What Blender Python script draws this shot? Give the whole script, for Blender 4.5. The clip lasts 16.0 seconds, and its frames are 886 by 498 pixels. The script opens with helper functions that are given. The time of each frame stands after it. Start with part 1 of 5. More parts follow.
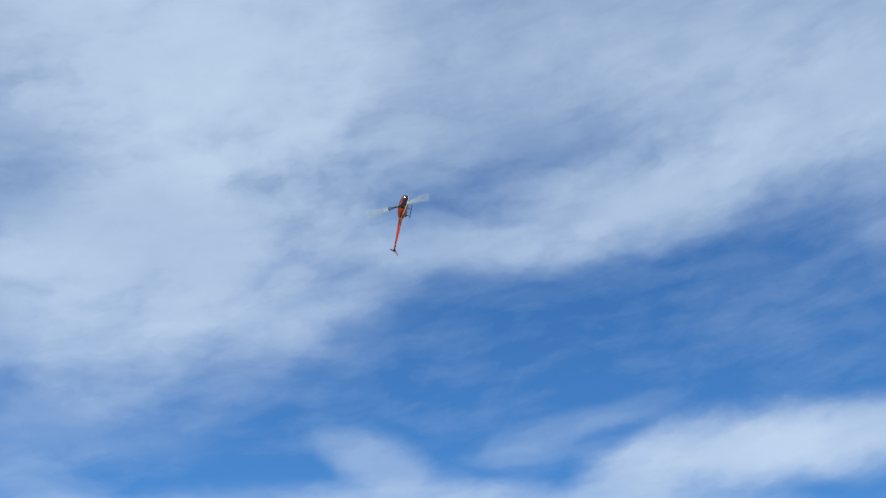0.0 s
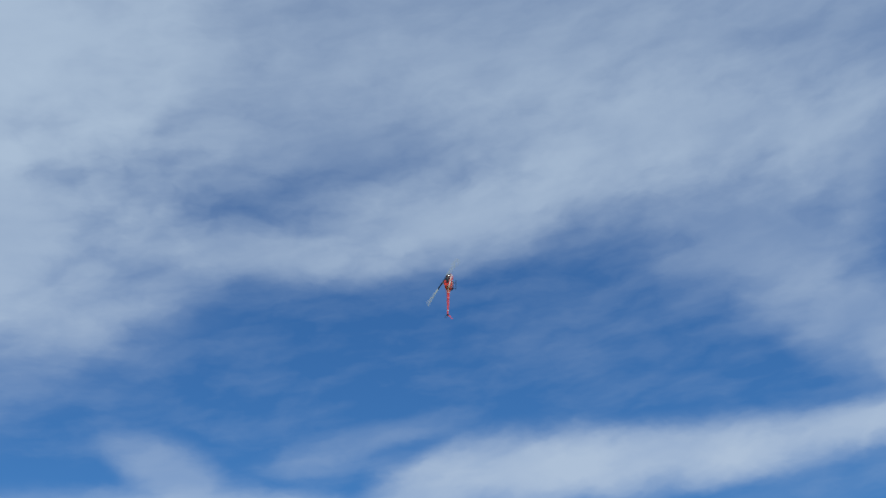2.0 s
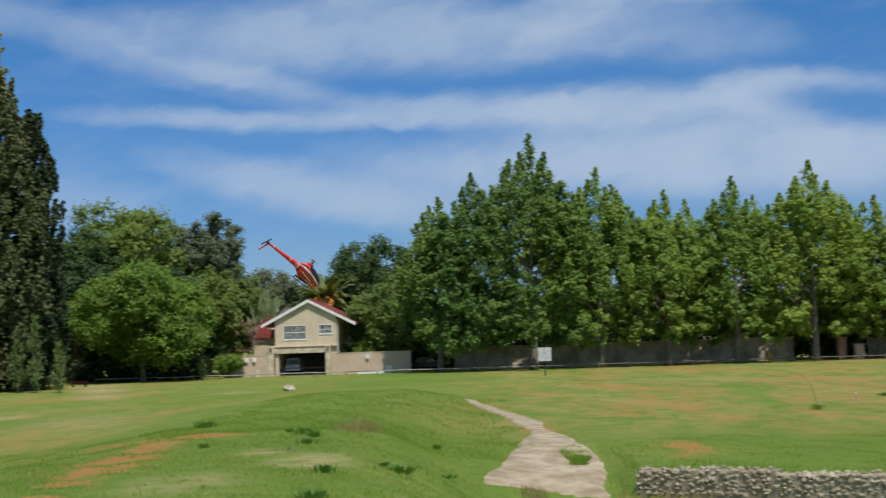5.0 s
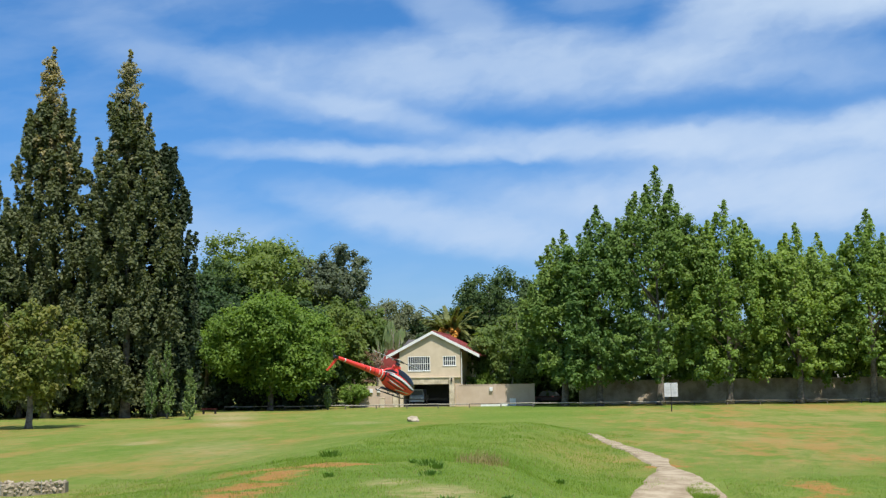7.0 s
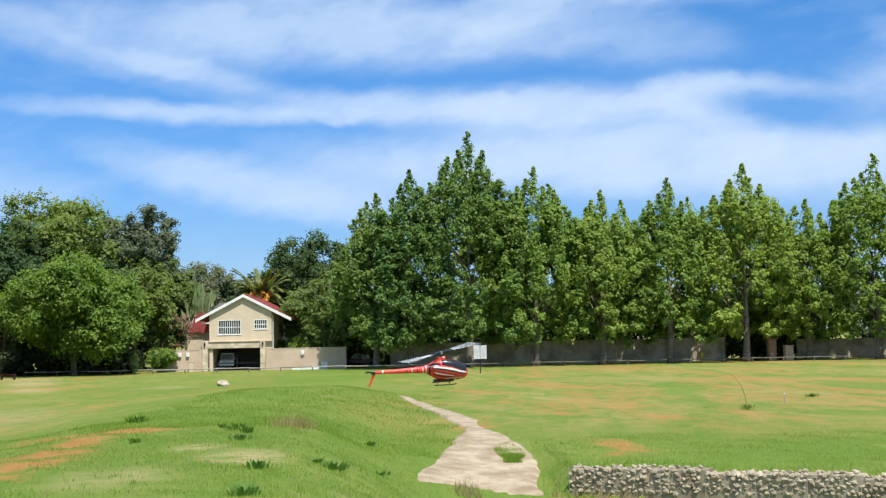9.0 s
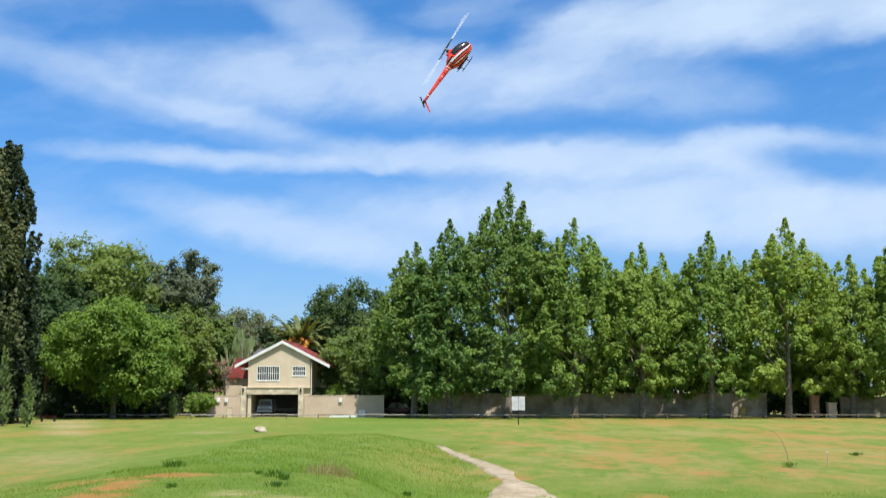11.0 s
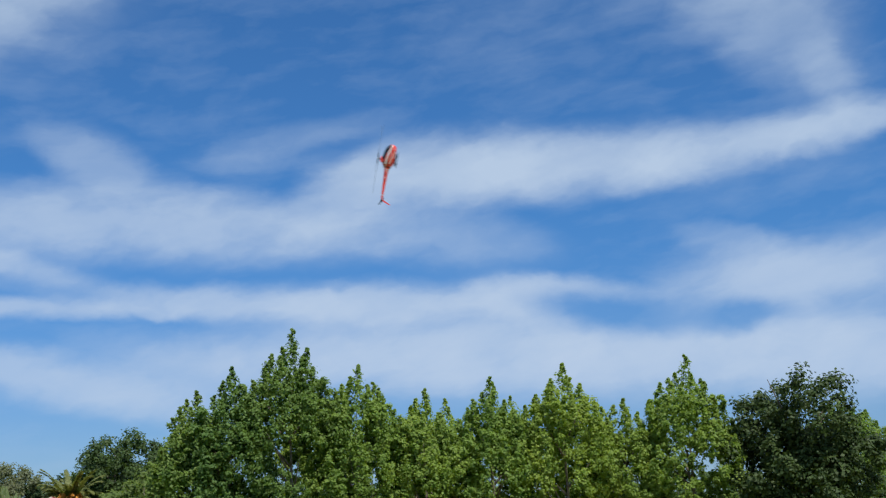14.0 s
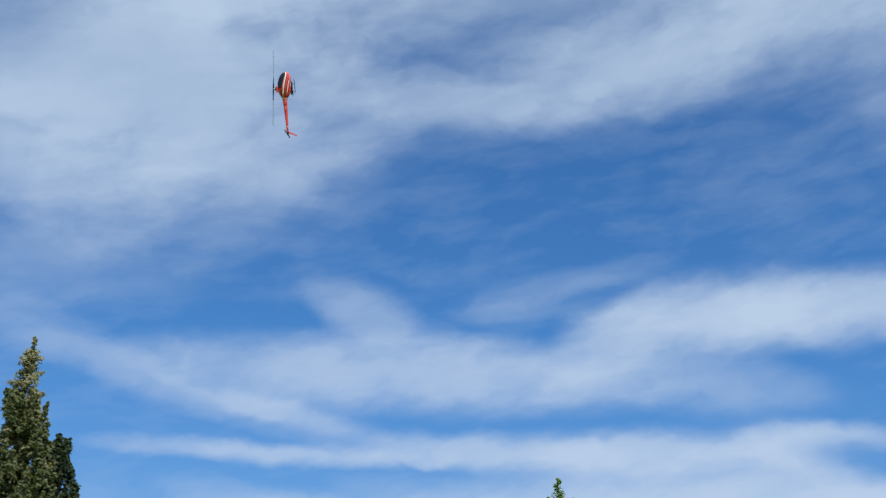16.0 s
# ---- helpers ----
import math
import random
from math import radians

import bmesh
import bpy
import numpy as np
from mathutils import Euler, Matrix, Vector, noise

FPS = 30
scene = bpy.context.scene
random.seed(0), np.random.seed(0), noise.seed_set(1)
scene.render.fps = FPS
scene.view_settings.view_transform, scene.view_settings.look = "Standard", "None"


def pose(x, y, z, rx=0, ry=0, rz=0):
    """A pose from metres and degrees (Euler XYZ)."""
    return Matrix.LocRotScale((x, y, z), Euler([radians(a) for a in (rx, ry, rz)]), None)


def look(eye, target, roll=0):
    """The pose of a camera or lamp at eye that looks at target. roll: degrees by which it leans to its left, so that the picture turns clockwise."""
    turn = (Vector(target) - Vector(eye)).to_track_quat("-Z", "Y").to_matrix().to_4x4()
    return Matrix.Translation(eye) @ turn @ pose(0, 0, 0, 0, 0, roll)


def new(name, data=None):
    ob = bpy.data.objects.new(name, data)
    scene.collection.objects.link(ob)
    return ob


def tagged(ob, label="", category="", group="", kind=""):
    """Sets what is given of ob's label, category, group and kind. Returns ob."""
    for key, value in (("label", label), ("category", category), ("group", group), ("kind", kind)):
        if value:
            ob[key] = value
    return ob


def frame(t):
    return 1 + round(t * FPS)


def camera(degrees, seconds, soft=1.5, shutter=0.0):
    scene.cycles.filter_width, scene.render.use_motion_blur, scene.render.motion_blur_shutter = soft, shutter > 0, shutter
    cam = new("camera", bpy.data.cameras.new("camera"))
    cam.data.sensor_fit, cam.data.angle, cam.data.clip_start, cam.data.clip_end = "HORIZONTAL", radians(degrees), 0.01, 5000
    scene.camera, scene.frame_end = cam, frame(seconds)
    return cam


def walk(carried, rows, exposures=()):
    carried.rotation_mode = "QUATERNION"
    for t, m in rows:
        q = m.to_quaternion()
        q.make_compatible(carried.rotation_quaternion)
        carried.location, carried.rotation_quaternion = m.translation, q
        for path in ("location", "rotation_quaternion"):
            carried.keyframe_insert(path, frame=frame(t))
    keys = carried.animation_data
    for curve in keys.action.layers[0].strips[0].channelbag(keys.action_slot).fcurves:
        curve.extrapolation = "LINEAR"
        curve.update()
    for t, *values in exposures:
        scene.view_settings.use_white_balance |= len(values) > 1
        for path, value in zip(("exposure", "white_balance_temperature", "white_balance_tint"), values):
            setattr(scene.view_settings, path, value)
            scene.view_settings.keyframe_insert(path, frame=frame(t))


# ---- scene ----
cam = camera(40.23, 16.0, soft=1.3, shutter=0.2)
EYE = 1.6


def aim(yaw, pitch, roll):
    """A camera that stands at the origin, turned right by yaw, up by pitch."""
    return pose(0, 0, EYE, 0, 0, -yaw) @ pose(0, 0, 0, 90 + pitch) @ pose(0, 0, 0, 0, 0, roll)


PATH = [
    (0.0, -2.74, 27.33, -1.55),
    (0.5, -2.05, 28.02, -2.88),
    (1.0, -1.10, 28.40, -3.32),
    (1.5, 0.14, 30.01, -2.76),
    (2.0, 7.57, 27.58, -2.60),
    (2.5, 12.34, 23.02, -2.41),
    (3.0, 12.18, 19.92, -2.30),
    (3.5, 9.71, 16.01, -1.10),
    (4.0, 7.90, 12.56, -1.11),
    (4.5, 5.61, 7.81, -0.95),
    (5.0, -1.09, 4.48, -1.81),
    (5.2, -3.82, 6.94, -1.83),
    (7.3, -6.98, 5.69, -0.91),
    (7.5, -6.40, 3.00, -0.80),
    (8.0, -4.56, 1.63, -0.40),
    (8.5, 0.56, 1.67, -1.02),
    (8.7, 1.75, 3.96, -1.25),
    (10.8, 1.35, 4.94, -0.16),
    (11.0, -0.00, 6.63, 0.00),
    (11.5, 3.62, 9.02, -0.71),
    (12.0, 2.86, 10.78, -0.26),
    (12.5, 0.70, 13.74, -0.08),
    (13.0, 2.38, 15.60, -0.77),
    (13.5, 7.19, 14.26, -1.86),
    (14.0, 10.46, 13.40, -1.88),
    (14.5, 6.65, 15.22, -0.11),
    (15.0, 1.38, 16.98, 0.49),
    (15.5, -0.29, 18.90, 1.02),
    (16.0, -2.41, 20.50, 0.75),
]
walk(cam, [(t, aim(y, p, r)) for t, y, p, r in PATH],
     exposures=[(0.0, 0.15), (0.5, 0.03), (1.5, -0.15), (3.5, -0.22), (4.5, -0.35), (5.0, -0.2), (5.2, -0.15), (7.5, 0.3), (8.7, 0.42), (11.0, 0.4), (12.5, 0.08), (13.0, 0.0), (14.5, 0.0), (16.0, 0.05)])

# ---- sky, sun ----
SUN_AZ, SUN_EL = 157.0, 60.0      # degrees clockwise from +y, above the horizon

# cloud banks: azimuth, elevation, half length, half height, tilt (degrees), density
BANKS_LOW = [
    (-4.4, 14.5, 10.8, 1.6, -1, 0.72), (-5.6, 17.1, 3.4, 1.2, -26, 0.42), (-10.8, 12.8, 3.8, 0.5, -13, 0.45), (5.4, 15.8, 3.6, 1.3, 32, 0.60),
    (11.2, 17.2, 5.3, 1.7, 4, 0.78), (17.6, 17.3, 6.4, 1.3, 1, 0.72), (24.8, 17.2, 7.6, 1.1, 7, 0.72), (27.4, 17.6, 6.5, 0.9, 7, 0.50),
    (10.0, 14.0, 5.0, 1.3, -6, 0.42), (-9.7, 10.7, 7.3, 0.5, -1, 0.70), (-0.4, 11.0, 6.0, 0.7, -1, 0.70), (6.9, 10.9, 6.8, 1.0, 1, 0.72),
    (13.7, 10.7, 4.6, 1.0, -1, 0.70), (15.9, 11.4, 3.8, 0.6, -6, 0.60), (12.3, 8.5, 8.7, 2.1, -1, 0.72), (5.3, 8.6, 6.2, 1.3, 2, 0.55),
    (20.7, 7.9, 9.7, 1.7, -1, 0.72), (28.8, 7.4, 7.0, 1.9, -1, 0.70), (-7.3, 7.3, 6.5, 1.1, -11, 0.62), (-1.4, 7.6, 5.9, 1.8, -1, 0.50),
    (26.5, 11.0, 4.9, 1.6, -7, 0.60), (28.6, 11.4, 7.6, 1.3, 8, 0.50), (24.4, 13.1, 2.5, 0.7, -13, 0.30), (-18.1, 6.9, 3.5, 1.0, -2, 0.40),
    (-15.1, 13.6, 9.1, 0.9, -13, 0.32), (18.5, 10.1, 3.7, 0.9, -9, -0.95), (24.6, 9.5, 2.0, 0.7, -1, -0.85),
]
BANKS_HIGH = [
    (-21.8, 16.1, 3.9, 0.9, -17, 0.18), (21.1, 32.1, 13.9, 3.1, -7, 0.49), (30.0, 30.0, 4.3, 3.7, -2, 0.42), (24.2, 26.5, 6.3, 3.5, -22, 0.35),
    (27.3, 22.3, 4.3, 2.4, -42, 0.34), (29.1, 20.2, 2.0, 1.1, -52, 0.34), (7.6, 29.1, 7.3, 2.1, 3, 0.46), (-2.1, 27.4, 6.6, 1.3, -5, 0.35),
    (0.9, 32.2, 10.1, 2.4, -2, 0.21), (33.2, 25.0, 3.2, 5.1, -2, -0.71), (35.2, 30.4, 2.8, 1.6, 18, 0.29), (3.9, 18.5, 2.0, 0.4, 16, 0.18),
    (2.0, 17.7, 3.4, 0.5, 3, 0.17), (-16.9, 35.4, 14.1, 5.1, -2, 0.75), (-18.4, 27.7, 11.8, 6.4, 3, 0.75), (-23.1, 23.1, 7.0, 2.9, -2, 0.38),
    (-11.0, 23.7, 5.0, 1.6, 13, 0.25), (-14.2, 37.4, 5.4, 2.4, 18, 0.25), (-25.2, 29.5, 2.8, 2.4, -2, -0.38), (-1.1, 36.9, 5.0, 2.9, 33, -0.29),
    (8.6, 29.0, 10.1, 2.0, 10, 0.38), (16.9, 31.3, 8.1, 2.9, 13, 0.38), (0.9, 27.4, 6.6, 1.0, 3, 0.25), (11.2, 36.1, 10.6, 2.1, -2, 0.25),
    (3.2, 18.8, 4.2, 0.6, 10, 0.21), (-21.4, 18.6, 6.2, 1.6, -2, 0.24),
]


class Nodes:
    """Short names for building a node tree."""

    def __init__(self, tree):
        self.tree = tree
        tree.nodes.clear()

    def add(self, kind, **values):
        n = self.tree.nodes.new(kind)
        for key, v in values.items():
            if key == "op":
                n.operation = v
            elif key == "blend":
                n.blend_type = v
            elif key == "dtype":
                n.data_type = v
        return n

    def put(self, socket, v):
        if isinstance(v, bpy.types.NodeSocket):
            self.tree.links.new(v, socket)
        elif isinstance(v, (tuple, list)) and len(v) == 3 and socket.type == "RGBA":
            socket.default_value = (*v, 1)
        else:
            socket.default_value = v

    def math(self, op, a, b=0.0, c=0.0):
        n = self.add("ShaderNodeMath", op=op)
        for s, v in zip(n.inputs, (a, b, c)):
            self.put(s, v)
        return n.outputs[0]

    def mix(self, f, a, b, blend="MIX"):
        n = self.add("ShaderNodeMix", dtype="RGBA", blend=blend)
        self.put(n.inputs[0], f), self.put(n.inputs[6], a), self.put(n.inputs[7], b)
        return n.outputs[2]

    def noise(self, vec, scale, detail=4.0, rough=0.55, distort=0.0):
        n = self.add("ShaderNodeTexNoise")
        if vec is not None:
            self.put(n.inputs["Vector"], vec)
        n.inputs["Scale"].default_value, n.inputs["Detail"].default_value = scale, detail
        n.inputs["Roughness"].default_value, n.inputs["Distortion"].default_value = rough, distort
        return n

    def ramp(self, v, a, b, smooth=True):
        n = self.add("ShaderNodeMapRange")
        n.interpolation_type = "SMOOTHSTEP" if smooth else "LINEAR"
        self.put(n.inputs[0], v)
        n.inputs[1].default_value, n.inputs[2].default_value = a, b
        return n.outputs[0]

    def mapping(self, vec, loc=(0, 0, 0), rot=(0, 0, 0), scale=(1, 1, 1), kind="TEXTURE"):
        n = self.add("ShaderNodeMapping")
        n.vector_type = kind
        self.put(n.inputs[0], vec)
        n.inputs[1].default_value, n.inputs[2].default_value, n.inputs[3].default_value = loc, rot, scale
        return n.outputs[0]

    def blob(self, vec, x, y, rx, ry, tilt=0.0, full=True):
        m = self.mapping(vec, (x, y, 0), (0, 0, radians(tilt)), (rx, ry, 1e6))
        g = self.add("ShaderNodeTexGradient")
        g.gradient_type = "SPHERICAL"
        self.put(g.inputs[0], m)
        return self.ramp(g.outputs["Fac"], 0.0, 0.95) if full else g.outputs["Fac"]


def build_sky():
    world = bpy.data.worlds.new("sky")
    world.use_nodes = True
    scene.world = world
    n = Nodes(world.node_tree)
    way = n.add("ShaderNodeTexCoord").outputs["Generated"]
    sep = n.add("ShaderNodeSeparateXYZ")
    n.put(sep.inputs[0], way)
    az = n.math("MULTIPLY", n.math("ARCTAN2", sep.outputs[0], sep.outputs[1]), 57.2958)
    el = n.math("MULTIPLY", n.math("ARCSINE", sep.outputs[2]), 57.2958)
    com = n.add("ShaderNodeCombineXYZ")
    n.put(com.inputs[0], az), n.put(com.inputs[1], el)
    flat = com.outputs[0]
    # ragged edges: the map is pushed about by noise, more along the streaks than across
    def warped(vec, scale, amount, squash):
        w = n.noise(n.mapping(vec, scale=(1.8, 1.0, 1.0), kind="TEXTURE"), scale, 4.0, 0.55)
        off = n.add("ShaderNodeVectorMath", op="MULTIPLY_ADD")
        n.put(off.inputs[0], w.outputs["Color"])
        off.inputs[1].default_value = (amount, amount * squash, 0)
        off.inputs[2].default_value = (-amount / 2, -amount * squash / 2, 0)
        s = n.add("ShaderNodeVectorMath", op="ADD")
        n.put(s.inputs[0], vec), n.put(s.inputs[1], off.outputs[0])
        return s.outputs[0]
    bent = warped(warped(warped(flat, 0.16, 3.2, 0.3), 0.7, 1.6, 0.5), 2.0, 0.34, 0.6)
    # combed fibres, which also gnaw at the edges of the banks
    streak = n.noise(n.mapping(bent, rot=(0, 0, radians(7)), scale=(3.2, 1.0, 1), kind="TEXTURE"), 0.80, 4.0, 0.55).outputs[0]
    soft = n.noise(n.mapping(bent, rot=(0, 0, radians(16)), scale=(1.9, 1.0, 1), kind="TEXTURE"), 0.36, 4.0, 0.55).outputs[0]
    gnaw = n.math("ADD", n.math("MULTIPLY", streak, 0.55), n.math("MULTIPLY_ADD", soft, 1.2, 0.13))
    # each bank veils what shows between the ones before it; a bank of negative density is a gap in them
    clear = 1.0
    for x, y, rx, ry, tilt, d in BANKS_LOW + BANKS_HIGH:
        b = n.blob(bent, x, y, rx * 1.62, ry * 1.58, tilt, False)
        b = n.ramp(n.math("MULTIPLY", b, gnaw), 0.02, 0.80)
        if d > 0:
            clear = n.math("MULTIPLY", clear, n.math("MULTIPLY_ADD", b, -d, 1.0))
        else:
            clear = n.math("SUBTRACT", 1.0, n.math("MULTIPLY", n.math("SUBTRACT", 1.0, clear), n.math("MULTIPLY_ADD", b, d, 1.0)))
    # a thin patchy veil over the whole sky, denser high up
    body = n.math("MULTIPLY", n.math("SUBTRACT", 1.0, clear), n.math("MULTIPLY_ADD", soft, 0.5, 0.75))
    patch = n.noise(n.mapping(flat, rot=(0, 0, radians(14)), scale=(2.4, 1.0, 1), kind="TEXTURE"), 0.17, 5.0, 0.55).outputs[0]
    veil = n.math("MULTIPLY_ADD", n.ramp(el, 29.0, 38.0), 0.45, n.math("MULTIPLY_ADD", n.ramp(el, 18.0, 30.0), 0.06, 0.02))
    veil = n.math("ADD", veil, n.math("MULTIPLY", n.math("SUBTRACT", n.math("ADD", patch, streak), 1.0), 0.38))
    side = n.ramp(n.math("ABSOLUTE", az), 32.0, 60.0)
    veil = n.math("MAXIMUM", n.math("MULTIPLY_ADD", side, 0.25, veil), 0.0)
    cover = n.math("SUBTRACT", 1.0, n.math("MULTIPLY", n.math("SUBTRACT", 1.0, body), n.math("SUBTRACT", 1.0, veil)))
    cover = n.math("MINIMUM", cover, 0.97)
    sky = n.add("ShaderNodeTexSky")
    sky.sky_type, sky.sun_disc = "NISHITA", False
    sky.sun_elevation, sky.sun_rotation = radians(SUN_EL), radians(SUN_AZ)
    sky.air_density, sky.dust_density, sky.ozone_density = 1.0, 0.4, 3.0
    blue = n.mix(1.0, sky.outputs[0], n.mix(n.ramp(el, 0.0, 17.0), SKY_TINT_LOW, SKY_TINT), "MULTIPLY")
    cloud = n.mix(n.ramp(el, 4.0, 34.0), CLOUD_LOW, CLOUD_HIGH)
    back = n.add("ShaderNodeBackground")
    n.put(back.inputs[0], n.mix(cover, blue, cloud))
    back.inputs[1].default_value = 0.1
    out = n.add("ShaderNodeOutputWorld")
    n.put(out.inputs[0], back.outputs[0])


SKY_TINT, SKY_TINT_LOW = (0.37, 0.79, 1.18), (0.52, 0.68, 0.98)
CLOUD_LOW, CLOUD_HIGH = (4.85, 6.05, 7.85), (4.6, 5.85, 7.5)
build_sky()
sun = bpy.data.lights.new("sun", "SUN")
sun.energy, sun.angle, sun.color = 4.2, radians(0.6), (1.0, 0.95, 0.86)
a, e = radians(SUN_AZ), radians(SUN_EL)
toward = Vector((math.sin(a) * math.cos(e), math.cos(a) * math.cos(e), math.sin(e)))
new("sun", sun).matrix_world = look(toward * 50, (0, 0, 0))

# ---- materials ----
def surface(name, dark, light, scale=4.0, rough=0.8, metal=0.0, bump=0.0, fine=60.0, island=0.0, each=0.0, spec=0.5):
    """Two colours mixed by noise at two scales, with relief; island and each vary the value piece by piece."""
    m = bpy.data.materials.new(name)
    m.use_nodes = True
    n = Nodes(m.node_tree)
    at = n.add("ShaderNodeTexCoord").outputs["Object"]
    big, small = n.noise(at, scale, 4.0, 0.6).outputs[0], n.noise(at, fine, 3.0, 0.6).outputs[0]
    f = n.math("MULTIPLY_ADD", n.math("SUBTRACT", small, 0.5), 0.6, n.ramp(big, 0.3, 0.7))
    col = n.mix(f, dark, light)
    if island:
        r = n.add("ShaderNodeNewGeometry").outputs["Random Per Island"]
        col = n.mix(1.0, col, n.mix(r, (1 - island,) * 3, (1 + island,) * 3), "MULTIPLY")
    if each:
        r = n.add("ShaderNodeObjectInfo").outputs["Random"]
        col = n.mix(1.0, col, n.mix(r, (1 - each,) * 3, (1 + each,) * 3), "MULTIPLY")
    b = n.add("ShaderNodeBsdfPrincipled")
    n.put(b.inputs["Base Color"], col)
    b.inputs["Roughness"].default_value, b.inputs["Metallic"].default_value = rough, metal
    b.inputs["Specular IOR Level"].default_value = spec
    if bump:
        k = n.add("ShaderNodeBump")
        k.inputs["Strength"].default_value, k.inputs["Distance"].default_value = 0.7, bump
        n.put(k.inputs["Height"], n.math("ADD", big, n.math("MULTIPLY", small, 0.5)))
        n.put(b.inputs["Normal"], k.outputs[0])
    o = n.add("ShaderNodeOutputMaterial")
    n.put(o.inputs[0], b.outputs[0])
    return m


def leafy(name, dark, light, through_light=0.35, scale=0.35):
    """Leaves: every leaf differs a little, whole boughs differ too; light passes through."""
    m = bpy.data.materials.new(name)
    m.use_nodes = True
    n = Nodes(m.node_tree)
    at = n.add("ShaderNodeTexCoord").outputs["Object"]
    r = n.add("ShaderNodeNewGeometry").outputs["Random Per Island"]
    f = n.math("MULTIPLY_ADD", n.ramp(n.noise(at, scale, 3.0).outputs[0], 0.3, 0.7), 0.6, n.math("MULTIPLY", r, 0.4))
    col = n.mix(f, dark, light)
    each = n.add("ShaderNodeObjectInfo").outputs["Random"]
    col = n.mix(1.0, col, n.mix(each, (0.84, 0.90, 0.95), (1.18, 1.10, 1.0)), "MULTIPLY")
    d = n.add("ShaderNodeBsdfPrincipled")
    n.put(d.inputs["Base Color"], col)
    d.inputs["Roughness"].default_value, d.inputs["Specular IOR Level"].default_value = 0.6, 0.3
    t = n.add("ShaderNodeBsdfTranslucent")
    n.put(t.inputs[0], n.mix(1.0, col, (1.5, 1.5, 0.6), "MULTIPLY"))
    s = n.add("ShaderNodeMixShader")
    s.inputs[0].default_value = through_light
    n.put(s.inputs[1], d.outputs[0]), n.put(s.inputs[2], t.outputs[0])
    o = n.add("ShaderNodeOutputMaterial")
    n.put(o.inputs[0], s.outputs[0])
    return m


LEAF_ROW = leafy("plane_tree_leaf", (0.120, 0.206, 0.036), (0.300, 0.405, 0.090), 0.41)
LEAF_ROW_DEEP = leafy("deep_plane_tree_leaf", (0.076, 0.150, 0.032), (0.198, 0.294, 0.070), 0.36)
LEAF_SHADE = leafy("shade_tree_leaf", (0.066, 0.138, 0.022), (0.175, 0.28, 0.047), 0.38, 0.8)
LEAF_SAPLING = leafy("sapling_leaf", (0.17, 0.25, 0.08), (0.32, 0.40, 0.15), 0.4)
LEAF_EVERGREEN = leafy("evergreen_leaf", (0.025, 0.05, 0.014), (0.06, 0.10, 0.03), 0.2)
LEAF_DARK = leafy("dark_leaf", (0.034, 0.07, 0.020), (0.082, 0.135, 0.04), 0.28)
LEAF_POPLAR = leafy("poplar_leaf", (0.080, 0.108, 0.044), (0.175, 0.195, 0.092), 0.35)
LEAF_STRAW = leafy("straw_poplar_leaf", (0.20, 0.19, 0.10), (0.40, 0.36, 0.21), 0.35)
LEAF_CYPRESS = leafy("cypress_leaf", (0.018, 0.034, 0.012), (0.05, 0.075, 0.028), 0.15)
LEAF_BRIGHT = leafy("bright_leaf", (0.10, 0.18, 0.025), (0.20, 0.30, 0.05))
LEAF_MID = leafy("mid_leaf", (0.095, 0.155, 0.036), (0.20, 0.27, 0.07), 0.42)
LEAF_OLIVE = leafy("olive_leaf", (0.09, 0.12, 0.07), (0.17, 0.20, 0.12))
LEAF_YELLOW = leafy("autumn_leaf", (0.10, 0.16, 0.03), (0.26, 0.24, 0.06))
LEAF_PALM = leafy("palm_frond", (0.10, 0.135, 0.045), (0.22, 0.25, 0.095), 0.35, 1.0)
LEAF_RUST = leafy("rust_twig", (0.17, 0.11, 0.07), (0.30, 0.19, 0.12), 0.2)
PALM_FRUIT = surface("palm_fruit", (0.55, 0.24, 0.03), (0.75, 0.38, 0.06), 3)
BARK = surface("bark", (0.09, 0.07, 0.055), (0.24, 0.21, 0.17), 3, 0.9, bump=0.03, fine=20)
BARK_PALE = surface("pale_bark", (0.25, 0.22, 0.18), (0.5, 0.46, 0.4), 3, 0.9, bump=0.02, fine=20)
PLASTER = surface("beige_plaster", (0.55, 0.45, 0.32), (0.66, 0.55, 0.41), 0.6, 0.9, bump=0.004, fine=30)
PLASTER_WALL = surface("pinkish_plaster", (0.50, 0.38, 0.28), (0.58, 0.46, 0.35), 0.5, 0.9, bump=0.004, fine=30)
STONE_CLAD = surface("stone_cladding", (0.42, 0.35, 0.25), (0.70, 0.60, 0.45), 1.8, 0.9, bump=0.03, fine=8)
OLD_WALL = surface("grey_weathered_plaster", (0.30, 0.24, 0.17), (0.58, 0.49, 0.37), 0.7, 0.95, bump=0.01, fine=12, spec=0.1)
WHITE = surface("white_paint", (0.72, 0.72, 0.70), (0.82, 0.82, 0.80), 2, 0.5)
ROOF_RED = surface("red_roof_tile", (0.22, 0.035, 0.035), (0.34, 0.06, 0.05), 1.2, 0.7, bump=0.01, fine=14, each=0.15)
ROOF_GREY = surface("grey_roof_sheet", (0.14, 0.15, 0.15), (0.22, 0.23, 0.23), 1, 0.6)
INSIDE = surface("dim_plaster", (0.10, 0.09, 0.08), (0.16, 0.15, 0.13), 1, 0.9)
PANE = surface("dark_window_pane", (0.03, 0.035, 0.04), (0.06, 0.065, 0.07), 1, 0.2)
CURTAIN = surface("grey_curtain", (0.45, 0.46, 0.46), (0.6, 0.6, 0.6), 3, 0.9)
